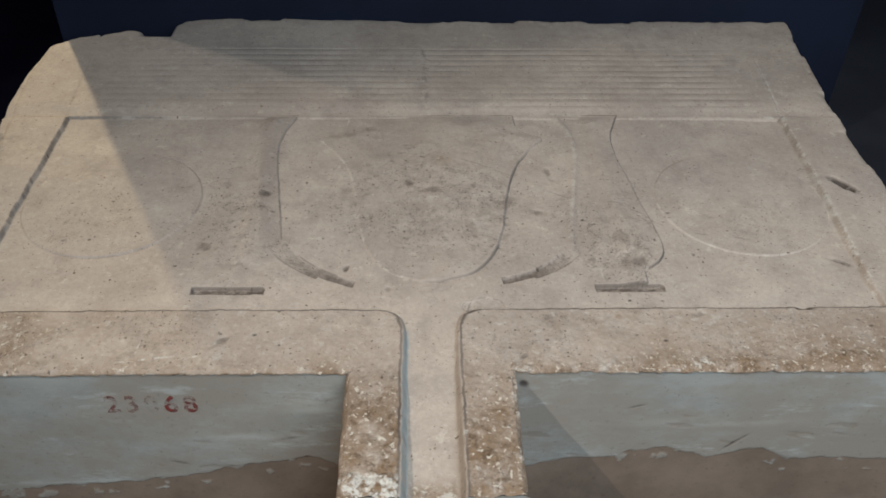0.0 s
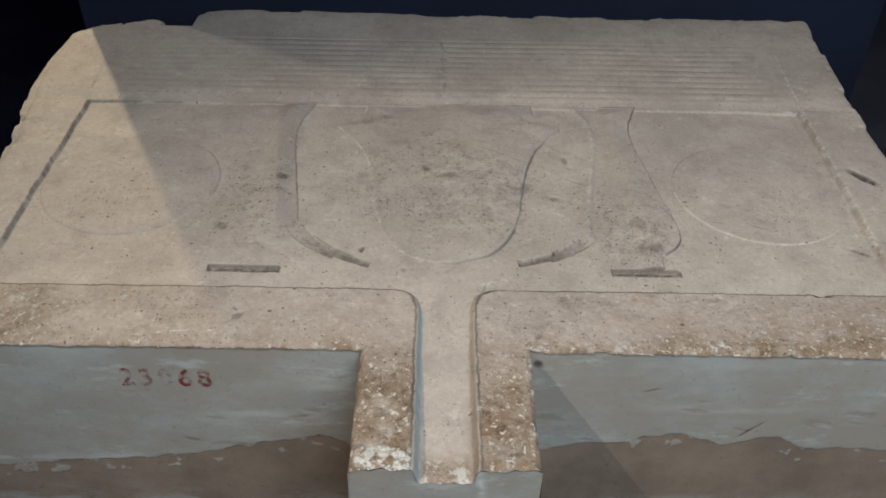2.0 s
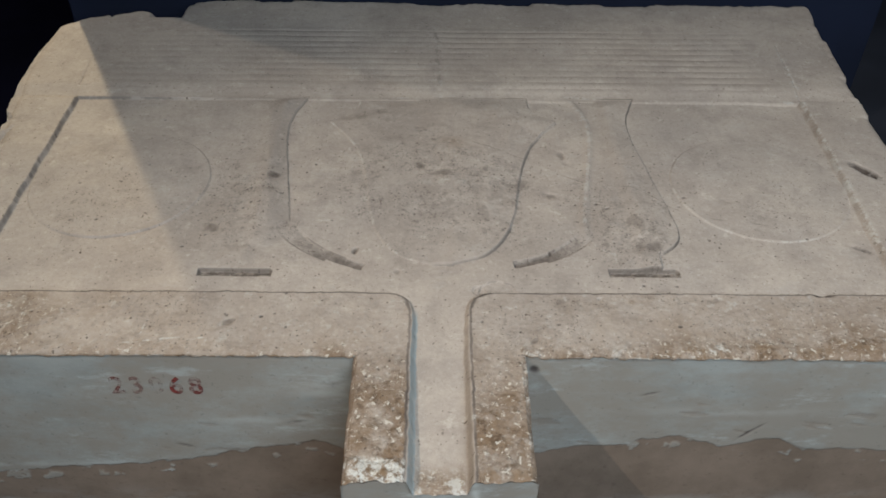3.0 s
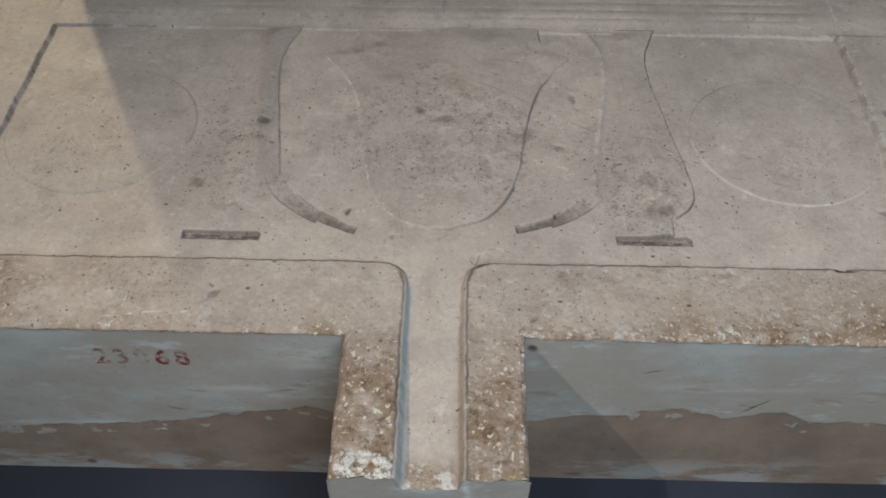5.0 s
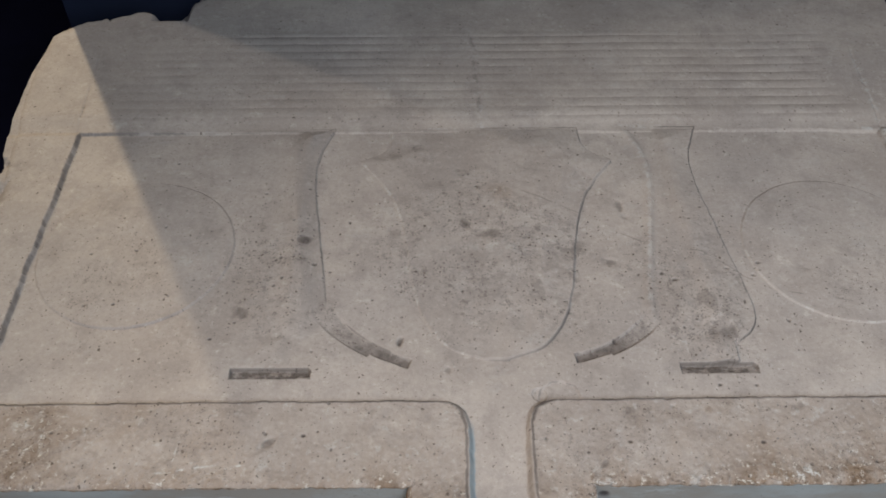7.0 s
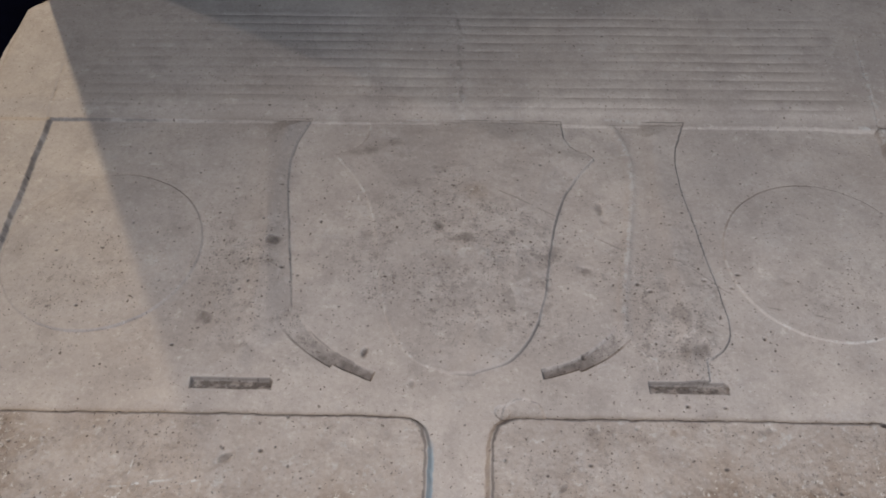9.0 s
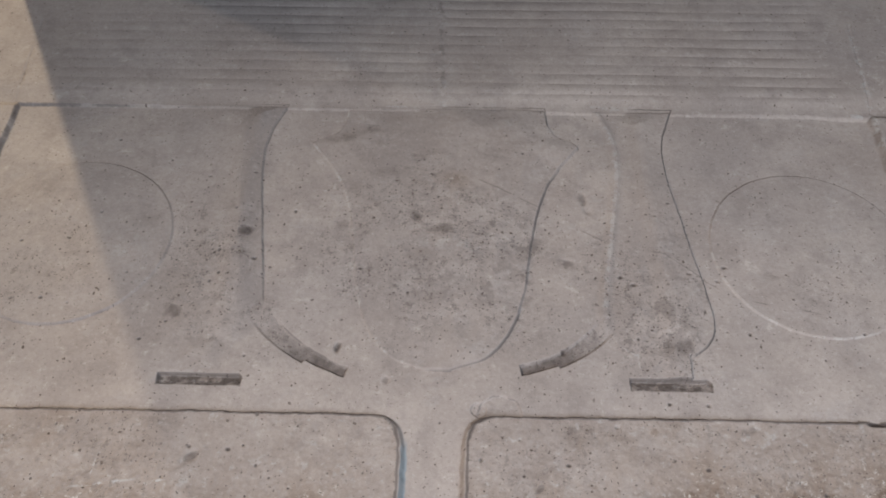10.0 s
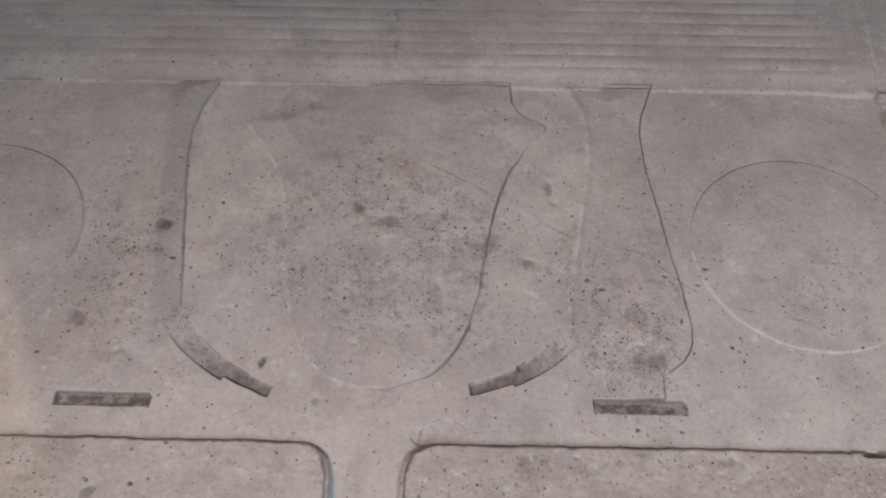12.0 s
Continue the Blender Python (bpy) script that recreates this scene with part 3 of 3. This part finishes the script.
    # a hairline crack across the loaf, the jar and the round loaf
    crack = y - np.interp(x, (0.09, 0.235, 0.296, 0.335, 0.365, 0.40, 0.45), (1.006, 0.921, 0.900, 0.870, 0.851, 0.841, 0.831)) + 0.004 * (fbm(x, x * 0, 0.03, 85) - 0.5)
    dirt_shade = np.maximum(dirt_shade, 0.45 * np.exp(-((crack / 0.0009) ** 2)) * smooth(x, 0.09, 0.11) * (1 - smooth(x, 0.43, 0.46)) * smooth(fbm(x, y, 0.02, 86), 0.3, 0.5))
    # A paler patch across the middle of the loaf.
    lime_light = np.maximum(lime_light, 0.24 * np.exp(-(((x - 0.07) / 0.05) ** 2 + ((y - 0.908) / 0.012) ** 2)))
    # a tan stain in the loaf, a grey bloom on the round loaf
    crust = np.maximum(crust, 0.55 * np.exp(-(((x - 0.077) / 0.014) ** 2 + ((y - 0.996) / 0.014) ** 2)))
    crust = np.maximum(crust, 0.7 * np.exp(-((np.hypot(x - 0.260, y - 0.700) / 0.0045) ** 4)))
    lime_light = np.maximum(lime_light, 0.22 * np.exp(-(((x + 0.268) / 0.022) ** 2 + ((y - 0.895) / 0.03) ** 2)))
    # cloudy grime on the middle figures
    grime = smooth(fbm(x, y, 0.06, 81, 5), 0.52, 0.72) * wall * (1 - front)
    dirt_shade = np.maximum(dirt_shade, 0.12 * grime)
    dirt_shade = np.maximum(dirt_shade, (0.13 + 0.07 * (1 - smooth(x, -0.30, -0.10))) * band * smooth(fbm(x, y, 0.014, 88, 5), 0.52, 0.66))
    lime_light = np.maximum(lime_light, 0.30 * band * smooth(fbm(x, y, 0.007, 89, 4), 0.64, 0.74))
    for cx, cy, rx, ry, a in ((0.05, 0.96, 0.10, 0.07, 0.22), (-0.16, 0.90, 0.05, 0.09, 0.22), (0.29, 0.83, 0.05, 0.06, 0.3), (0.10, 0.86, 0.06, 0.05, 0.3), (0.155, 0.90, 0.018, 0.09, 0.4), (-0.03, 1.06, 0.05, 0.012, 0.3)):
        f = np.exp(-(((x - cx) / rx) ** 2 + ((y - cy) / ry) ** 2))
        dirt_shade = np.maximum(dirt_shade, a * f * smooth(fbm(x, y, 0.02, 82, 4), 0.50, 0.68))

    # pits: small round holes, thick on the middle figures, few elsewhere
    def pits(count, cx, cy, sx, sy, small, large):
        nonlocal z, dirt_shade
        if x.ndim < 2:
            return
        for _ in range(count):
            px, py = cx + sx * rnd.randn(), cy + sy * rnd.randn()
            r = small + (large - small) * rnd.rand() ** 3
            deep, stain, long = 0.4 + 0.8 * rnd.rand(), 0.45 + 0.5 * rnd.rand(), 0.6 + 0.9 * rnd.rand()
            j = np.searchsorted(YS, [py - 3.5 * r, py + 3.5 * r]) if ROWS_ALIGNED else None
            i0, i1 = int(np.searchsorted(XS, px - 3.5 * r - 0.03)), int(np.searchsorted(XS, px + 3.5 * r + 0.03))
            if j is None or j[1] <= j[0] or i1 <= i0:
                continue
            cut = (slice(max(j[0] - 24, 0), j[1] + 24), slice(max(i0, 0), i1))
            f = np.exp(-((((x[cut] - px) / (r * long)) ** 2 + ((y[cut] - py) / r) ** 2) ** 2))
            z[cut] -= deep * r * f
            dirt_shade[cut] = np.maximum(dirt_shade[cut], stain * f)

    if PITTED:
        pits(130, 0.06, 0.89, 0.10, 0.09, 0.0006, 0.0015)
        pits(60, 0.29, 0.86, 0.05, 0.07, 0.0007, 0.0022)
        pits(60, -0.17, 0.89, 0.05, 0.09, 0.0007, 0.0022)
        pits(50, -0.34, 0.88, 0.07, 0.08, 0.0007, 0.0018)
        pits(50, 0.47, 0.88, 0.07, 0.08, 0.0007, 0.0018)
        pits(50, 0.06, 1.24, 0.3, 0.08, 0.0007, 0.0016)
        pits(90, 0.06, 0.665, 0.28, 0.026, 0.0007, 0.0018)
    # where the fine pits and grey grime gather
    speck = 0.05 + 0.12 * fbm(x, y, 0.06, 83)
    for cx, cy, rx, ry, a in ((0.06, 0.895, 0.13, 0.13, 0.72), (-0.17, 0.88, 0.06, 0.11, 0.65), (0.285, 0.85, 0.055, 0.10, 0.95), (0.20, 0.93, 0.05, 0.10, 0.4), (-0.36, 0.86, 0.08, 0.09, 0.4), (0.47, 0.86, 0.09, 0.07, 0.3)):
        speck = np.maximum(speck, a * np.exp(-(((x - cx) / rx) ** 2 + ((y - cy) / ry) ** 2)) * (0.35 + 1.2 * smooth(fbm(x, y, 0.05, 84, 5), 0.35, 0.65)))
    speck = np.maximum(speck, band * (0.16 + 0.34 * smooth(fbm(x, y, 0.05, 87, 5), 0.40, 0.66)))
    for p, q, r, w0, w1 in STREAMS:
        speck = np.maximum(speck, 0.8 * smooth(stream_inside(x, y, p, q, r, w0, w1), -0.001, 0.002))
    for x0, x1, y0 in LIPS:
        speck = np.maximum(speck, 0.9 * smooth(box_inside(x, y, x0, x1, y0, y0 + 0.0132), -0.001, 0.002))
    return FLOOR + z, np.clip(dirt_shade, 0, 1), np.clip(crust, 0, 1), np.clip(lime_light, 0, 1), np.clip(speck, 0, 1), film_shade * (1 - front), blue


# ---- mesh helpers ----
def grid_mesh(name, x, y, z, keep, material, parent, label="", **marks):
    """One mesh of the kept quads of a grid of points, with per-point marks."""
    rows, cols = x.shape
    idx = np.arange(rows * cols).reshape(rows, cols)
    quads = np.stack([idx[:-1, :-1], idx[:-1, 1:], idx[1:, 1:], idx[1:, :-1]], -1)[keep]
    used, flat = np.unique(quads, return_inverse=True)
    pts = np.stack([x, y, z], -1).reshape(-1, 3)[used]
    me = bpy.data.meshes.new(name)
    me.vertices.add(len(pts))
    me.vertices.foreach_set("co", pts.astype(np.float32).ravel())
    me.loops.add(quads.size)
    me.loops.foreach_set("vertex_index", flat.ravel().astype(np.int32))
    me.polygons.add(len(quads))
    me.polygons.foreach_set("loop_start", np.arange(0, quads.size, 4, dtype=np.int32))
    me.polygons.foreach_set("use_smooth", np.ones(len(quads), dtype=bool))
    me.update(calc_edges=True)
    for key, value in marks.items():
        at = me.attributes.new(key, "FLOAT", "POINT")
        at.data.foreach_set("value", value.reshape(-1)[used].astype(np.float32))
    me.materials.append(material)
    ob = new(name, me)
    ob.parent = parent
    return tagged(ob, label)


def box_mesh(name, x0, x1, y0, y1, z0, z1, material, bevel=0.0):
    bm = bmesh.new()
    bmesh.ops.create_cube(bm, size=1.0, matrix=Matrix.Translation(((x0 + x1) / 2, (y0 + y1) / 2, (z0 + z1) / 2)) @ Matrix.Diagonal((x1 - x0, y1 - y0, z1 - z0, 1)))
    if bevel:
        bmesh.ops.bevel(bm, geom=list(bm.edges), offset=bevel, segments=2, affect="EDGES")
    me = bpy.data.meshes.new(name)
    bm.to_mesh(me)
    bm.free()
    me.materials.append(material)
    return new(name, me)


# ---- the room ----
tagged(box_mesh("floor", -2.6, 2.8, -2.4, 3.6, -0.1, 0.0, BLACK), "dark floor of a dim gallery", "floor", kind="structure")
tagged(box_mesh("ceiling", -2.6, 2.8, -2.4, 3.6, 4.1, 4.2, BLACK), "dark ceiling of a dim gallery", "ceiling", kind="structure")
tagged(box_mesh("wall_west", -2.7, -2.6, -2.4, 3.6, 0.0, 4.1, BLACK), "dark gallery wall", "wall", kind="structure")
tagged(box_mesh("wall_east", 2.8, 2.9, -2.4, 3.6, 0.0, 4.1, BLACK), "dark gallery wall", "wall", kind="structure")
tagged(box_mesh("wall_north", -2.6, 2.8, 3.6, 3.7, 0.0, 4.1, BLACK), "dark gallery wall", "wall", kind="structure")
tagged(box_mesh("wall_south", -2.6, 2.8, -2.5, -2.4, 0.0, 4.1, BLACK), "dark gallery wall", "wall", kind="structure")
tagged(box_mesh("wall_panel", -0.588, 0.84, 1.47, 1.53, BOTTOM, 2.5, NAVY, 0.003), "navy blue display panel behind the stone slab", "wall panel", kind="structure")
side_panel = tagged(box_mesh("wall_panel_side", 0.0, 1.9, 0.0, 0.06, 0.0, 2.4, SLATE, 0.003), "slate blue display panel standing behind the plinth", "wall panel", kind="structure")
side_panel.matrix_world = pose(0.70, 2.75, 0, 0, 0, 0)
tagged(box_mesh("plinth", -0.590, 1.75, 0.30, 2.70, 0.0, BOTTOM, GREY_NAVY, 0.004), "dark grey-navy painted plinth under the stone slab", "plinth", kind="structure")

# ---- the offering table ----
table = new("offering_table")
table.location = (0.06, 1.0, BOTTOM)
tagged(table, "large carved limestone offering table slab with spout, on navy plinth", "offering table")
bpy.context.view_layer.update()


def under(ob):
    ob.matrix_parent_inverse = table.matrix_world.inverted()
    return ob


PITTED = ROWS_ALIGNED = True
NX, NY = 1400, 920
u = np.linspace(0, 1, NX)
v = np.interp(np.linspace(0, 1, NY), (0, 0.72, 1), (0, 0.615, 1))
XS, YS = -0.525 + 1.19 * u, FRONT + 0.81 * v
base_y = FRONT + 0.81 * v[:, None] + 0 * u[None, :]
gx = left_edge(base_y) + (right_edge(base_y) - left_edge(base_y)) * u[None, :]
f0, f1 = front_edge(gx), back_edge(gx)
straight = (gx > SPOUT_X0 - 0.002) & (gx < SPOUT_X1 + 0.002)
f0 = np.where(straight, FRONT, f0)
gy = f0 + (f1 - f0) * v[:, None]
gz, dirt_shade, crust, lime_light, speck, film_shade, blue = surface(gx, gy)

mid = lambda a: (a[:-1, :-1] + a[1:, :-1] + a[:-1, 1:] + a[1:, 1:]) / 4
cx, cy = mid(gx), mid(gy)
region = np.zeros(cx.shape, dtype=int)
region[cy > back_line(cx) + 0.003] = 2
region[(cx < -0.443) | (cx > 0.578)] = 0
region[smax(panel_inside(cx, cy), channel_inside(cx, cy), 0.030) > -0.002] = 1
for k, (name, inside) in enumerate(FIGURES):
    region[(inside(cx, cy) > -0.0035) & (region == 1)] = 10 + k
for p, q, r, w0, w1 in STREAMS:
    region[(stream_inside(cx, cy, p, q, r, w0, w1) > -0.002) & (region == 1)] = 20 + (r[0] > 0)
for x0, x1, y0 in LIPS:
    region[(box_inside(cx, cy, x0, x1, y0, y0 + 0.0132) > -0.002) & ((region == 1) | (region >= 10))] = 30 + (x0 > 0)
MARKS = dict(dirt_shade=dirt_shade, crust=crust, lime_light=lime_light, speck=speck, film_shade=film_shade, paint=blue)
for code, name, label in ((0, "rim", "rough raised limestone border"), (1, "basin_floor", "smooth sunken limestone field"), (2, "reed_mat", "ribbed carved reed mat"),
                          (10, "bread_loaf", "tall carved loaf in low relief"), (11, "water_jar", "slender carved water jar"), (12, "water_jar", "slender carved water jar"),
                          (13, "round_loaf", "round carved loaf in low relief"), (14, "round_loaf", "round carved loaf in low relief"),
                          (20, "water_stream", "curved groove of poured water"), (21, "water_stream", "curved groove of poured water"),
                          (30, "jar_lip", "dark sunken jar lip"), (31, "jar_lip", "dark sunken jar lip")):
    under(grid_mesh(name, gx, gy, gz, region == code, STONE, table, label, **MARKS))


def wall_strip(name, x, y, z, nx, ny, material, label, depth=BOTTOM, rough=0.010, levels=36):
    """A rough side of the slab below an edge line x, y, z, bulging along nx, ny."""
    s = np.linspace(0, 1, levels)[:, None]
    zz = z[None, :] + (depth - z[None, :]) * s
    run = (x + y)[None, :] + 0 * s
    push = rough * (fbm(run, zz, 0.07, 90, 5) - 0.5) * smooth(s, 0.0, 0.12) + 0.002 * smooth(s, 0, 0.05)
    zero = np.zeros(run.shape)
    keep = np.ones((levels - 1, len(x) - 1), dtype=bool)
    return under(grid_mesh(name, x[None, :] + nx * push, y[None, :] + ny * push, zz, keep, material, table, label, dirt_shade=zero, crust=zero + 0.4, lime_light=zero))


wall_strip("side", gx[::-1, 0][::2], gy[::-1, 0][::2], gz[::-1, 0][::2], -1, 0, STONE, "rough limestone side")
wall_strip("side", gx[:, -1][::2], gy[:, -1][::2], gz[:, -1][::2], 1, 0, STONE, "rough limestone side")
wall_strip("back", gx[-1, ::-1][::2], gy[-1, ::-1][::2], gz[-1, ::-1][::2], 0, 1, STONE, "rough limestone back")

# crusted lip that hangs a little over the painted front
for sel in (gx[0] <= SPOUT_X0 + 0.001, gx[0] >= SPOUT_X1 - 0.001):
    x, y, z = gx[0][sel], gy[0][sel], gz[0][sel]
    s = np.linspace(0, 1, 7)[:, None]
    drop = 0.0025 + 0.004 * np.clip(fbm(x, x * 0, 0.03, 92, 5) - 0.3, 0, 1) + 0.0016 * vnoise(x, x * 0, 0.004, 93)
    zz = z[None, :] - drop[None, :] * s
    yy = y[None, :] - 0.0012 * np.sin(math.pi * s) + 0.004 * s**2 + 0.001 * (vnoise(x[None, :] + 0 * s, zz, 0.005, 94) - 0.5)
    zero = np.zeros(zz.shape)
    keep = np.ones((6, len(x) - 1), dtype=bool)
    under(grid_mesh("edge_crust", x[None, :] + zero, yy, zz, keep, STONE, table, "crumbling tan edge", dirt_shade=zero + 0.12 * smooth(fbm(x, x * 0, 0.04, 95), 0.4, 0.6)[None, :],
                    crust=zero + 0.9, lime_light=zero + 0.4 * smooth(fbm(x, x * 0, 0.05, 96), 0.52, 0.64)[None, :]))

# the spout
PITTED = False
n, m = 190, 170
sx = np.linspace(0, 1, n)[None, :] + np.zeros((m, 1))
sy = np.linspace(0, 1, m)[:, None] + np.zeros((1, n))
y0 = SPOUT_Y + 0.003 * (fbm(sx[0], sx[0] * 0, 0.15, 97) - 0.5) + 0.002 * (vnoise(sx[0], sx[0] * 0, 0.03, 98) - 0.5)
yy = y0[None, :] + (FRONT - y0[None, :]) * sy
jag = 0.0022 * (fbm(yy, yy * 0, 0.02, 99) - 0.5)
xx = (SPOUT_X0 + 0.001 * (1 - sy) + jag) * (1 - sx) + (SPOUT_X1 - 0.001 * (1 - sy) + jag) * sx
zz, d2, c2, l2, s2, _, b2 = surface(xx, yy)
round_off = np.minimum(xx - xx[:, :1], xx[:, -1:] - xx)
zz -= 0.0022 * np.exp(-round_off / 0.002)
d2 = np.maximum(d2, 0.45 * np.exp(-round_off / 0.0022))
spout = under(grid_mesh("spout", xx, yy, zz, np.ones((m - 1, n - 1), dtype=bool), STONE, table, "channelled spout with crusted tan margins", dirt_shade=d2, crust=c2, lime_light=l2, speck=s2, paint=b2))
wall_strip("spout_side", xx[::-1, 0], yy[::-1, 0], zz[::-1, 0], -1, 0, RAW, "brown weathered side of the spout", rough=0.004)
wall_strip("spout_side", xx[:, -1], yy[:, -1], zz[:, -1], 1, 0, RAW, "brown weathered side of the spout", rough=0.004)


COAT_END = [(-0.52, 0.672), (-0.44, 0.680), (-0.34, 0.692), (-0.26, 0.699), (-0.166, 0.721), (-0.077, 0.742), (-0.047, 0.728), (0.0, 0.70), (0.171, 0.722), (0.204, 0.732), (0.248, 0.738),
            (0.32, 0.754), (0.366, 0.732), (0.428, 0.748), (0.46, 0.727), (0.503, 0.733), (0.56, 0.729), (0.65, 0.735)]


def ragged(x):
    """Height at which the paint coat ends on the front."""
    steady = np.interp(x, [k[0] for k in COAT_END], [k[1] for k in COAT_END])
    return steady + 0.010 * (fbm(x, x * 0, 0.03, 101, 3) - 0.5) + 0.007 * (fbm(x, x * 0, 0.012, 102, 3) - 0.5)


def painted_front(x0, x1, y, top, label, seed):
    """A front of the slab from x0 to x1: paint coat with a ragged lower edge, knocks and splashes."""
    nx, nz = int((x1 - x0) / 0.0016), 170
    x = np.linspace(x0, x1, nx)[None, :] + np.zeros((nz, 1))
    s = np.linspace(0, 1, nz)[:, None]
    z = BOTTOM + (top(x[0])[None, :] - BOTTOM) * s
    warp = ragged(x + 0.006 * (vnoise(x, z, 0.012, 103) - 0.5)) + 0.006 * (fbm(x, z, 0.02, 104) - 0.5)
    coat = smooth(z - warp, -0.0008, 0.0010)
    island = smooth(fbm(x, z, 0.018, 105 + seed, 5), 0.63, 0.67) * (z < warp + 0.004) * (z > warp - 0.02)
    loss = smooth(fbm(x + 2 * z, z * 3, 0.045, 107 + seed), 0.70, 0.73) * (z < warp + 0.06)
    coat = np.clip(np.maximum(coat, island * 0.8) * (1 - 0.35 * loss), 0, 1)
    # A thin paler line follows the coat's lower edge in places.
    edge = np.exp(-(((z - warp) / 0.0016) ** 2)) * smooth(fbm(x, z, 0.03, 109), 0.38, 0.58)
    dirt_shade = np.zeros(x.shape)
    for cx, cz, rx, rz, turn, a in ((0.153, 0.858, 0.0048, 0.0058, 0.5, 0.9), (0.394, 0.761, 0.018, 0.0018, 0.85, 0.8), (-0.345, 0.602, 0.006, 0.005, 0.0, 0.8), (0.275, 0.822, 0.010, 0.0015, 0.3, 0.5),
                                     (-0.09, 0.773, 0.012, 0.002, 0.2, 0.5), (-0.215, 0.732, 0.010, 0.002, -0.3, 0.6), (0.225, 0.598, 0.012, 0.004, 0.1, 0.6)):
        p, q = (x - cx) * math.cos(turn) + (z - cz) * math.sin(turn), (z - cz) * math.cos(turn) - (x - cx) * math.sin(turn)
        dirt_shade = np.maximum(dirt_shade, a * np.exp(-((p / rx) ** 2 + (q / rz) ** 2) ** 2) * (0.4 + 1.0 * vnoise(x, z, 0.004, 110)))
    drip = np.zeros(x.shape)
    for cx, z0, z1, w, a in ((0.098, 0.800, 0.885, 0.0035, 0.8), (0.104, 0.74, 0.83, 0.004, 0.5), (-0.055, 0.815, 0.835, 0.030, 0.45), (-0.12, 0.772, 0.780, 0.060, 0.35), (-0.42, 0.694, 0.700, 0.10, 0.5), (0.36, 0.79, 0.80, 0.09, 0.3)):
        f = np.exp(-(((x - cx + 0.15 * (z - z0) * (w < 0.01)) / w) ** 2)) * smooth(z, z0 - 0.006, z0 + 0.004) * (1 - smooth(z, z1 - 0.004, z1 + 0.006))
        drip = np.maximum(drip, a * f * smooth(fbm(x, z * 2.5, 0.03, 112), 0.30, 0.62))
    splash = 1 - smooth(z, BOTTOM + 0.01, BOTTOM + 0.075)
    yy = y - 0.0009 * coat + 0.0012 * (fbm(x, z, 0.08, 111) - 0.5) + 0.001 * dirt_shade
    return under(grid_mesh("painted_front", x, yy, z, np.ones((nz - 1, nx - 1), dtype=bool), PAINT, table, label, coat=coat, dirt_shade=np.clip(dirt_shade, 0, 1), splash=splash, lime_light=np.maximum(0.5 * edge, drip) * coat))


flat_top = lambda x: 0.8765 + 0 * x
front_west = painted_front(float(gx[0, 0]) + 0.001, SPOUT_X0 + 0.004, FRONT + 0.0016, flat_top, "grey-blue painted front over brown stone", 0)
front_east = painted_front(SPOUT_X1 - 0.004, float(gx[0, -1]) - 0.001, FRONT + 0.0016, flat_top, "grey-blue painted front over brown stone", 5)
painted_front(SPOUT_X0 - 0.0006, SPOUT_X1 + 0.0006, SPOUT_Y + 0.0015, lambda x: np.interp(x, xx[0], zz[0]) - 0.0015, "grey-blue painted end of the spout", 9)

# ---- inventory number in worn red paint ----
for k, char in enumerate("23068"):
    font = bpy.data.curves.new("digit", "FONT")
    font.body, font.size, font.extrude, font.align_x, font.offset = char, 0.0345, 0.0002, "CENTER", 0.0007
    temp = new("digit_curve", font)
    bpy.context.view_layer.update()
    me = bpy.data.meshes.new_from_object(temp.evaluated_get(bpy.context.evaluated_depsgraph_get()))
    bpy.data.objects.remove(temp)
    me.name = "digit"
    me.materials.clear()
    me.materials.append(RED)
    mark = me.attributes.new("kept", "FLOAT", "POINT")
    mark.data.foreach_set("value", np.full(len(me.vertices), (0.55, 0.26, 0.22, 0.88, 0.70)[k], dtype=np.float32))
    ob = new("digit", me)
    ob.parent = front_west
    ob.matrix_world = pose(-0.266 + 0.0197 * k, FRONT - 0.0004, 0.8195, 90, 0, 0) @ Matrix.Diagonal((0.85, 1, 1, 1))
    tagged(ob, "worn red painted digit")
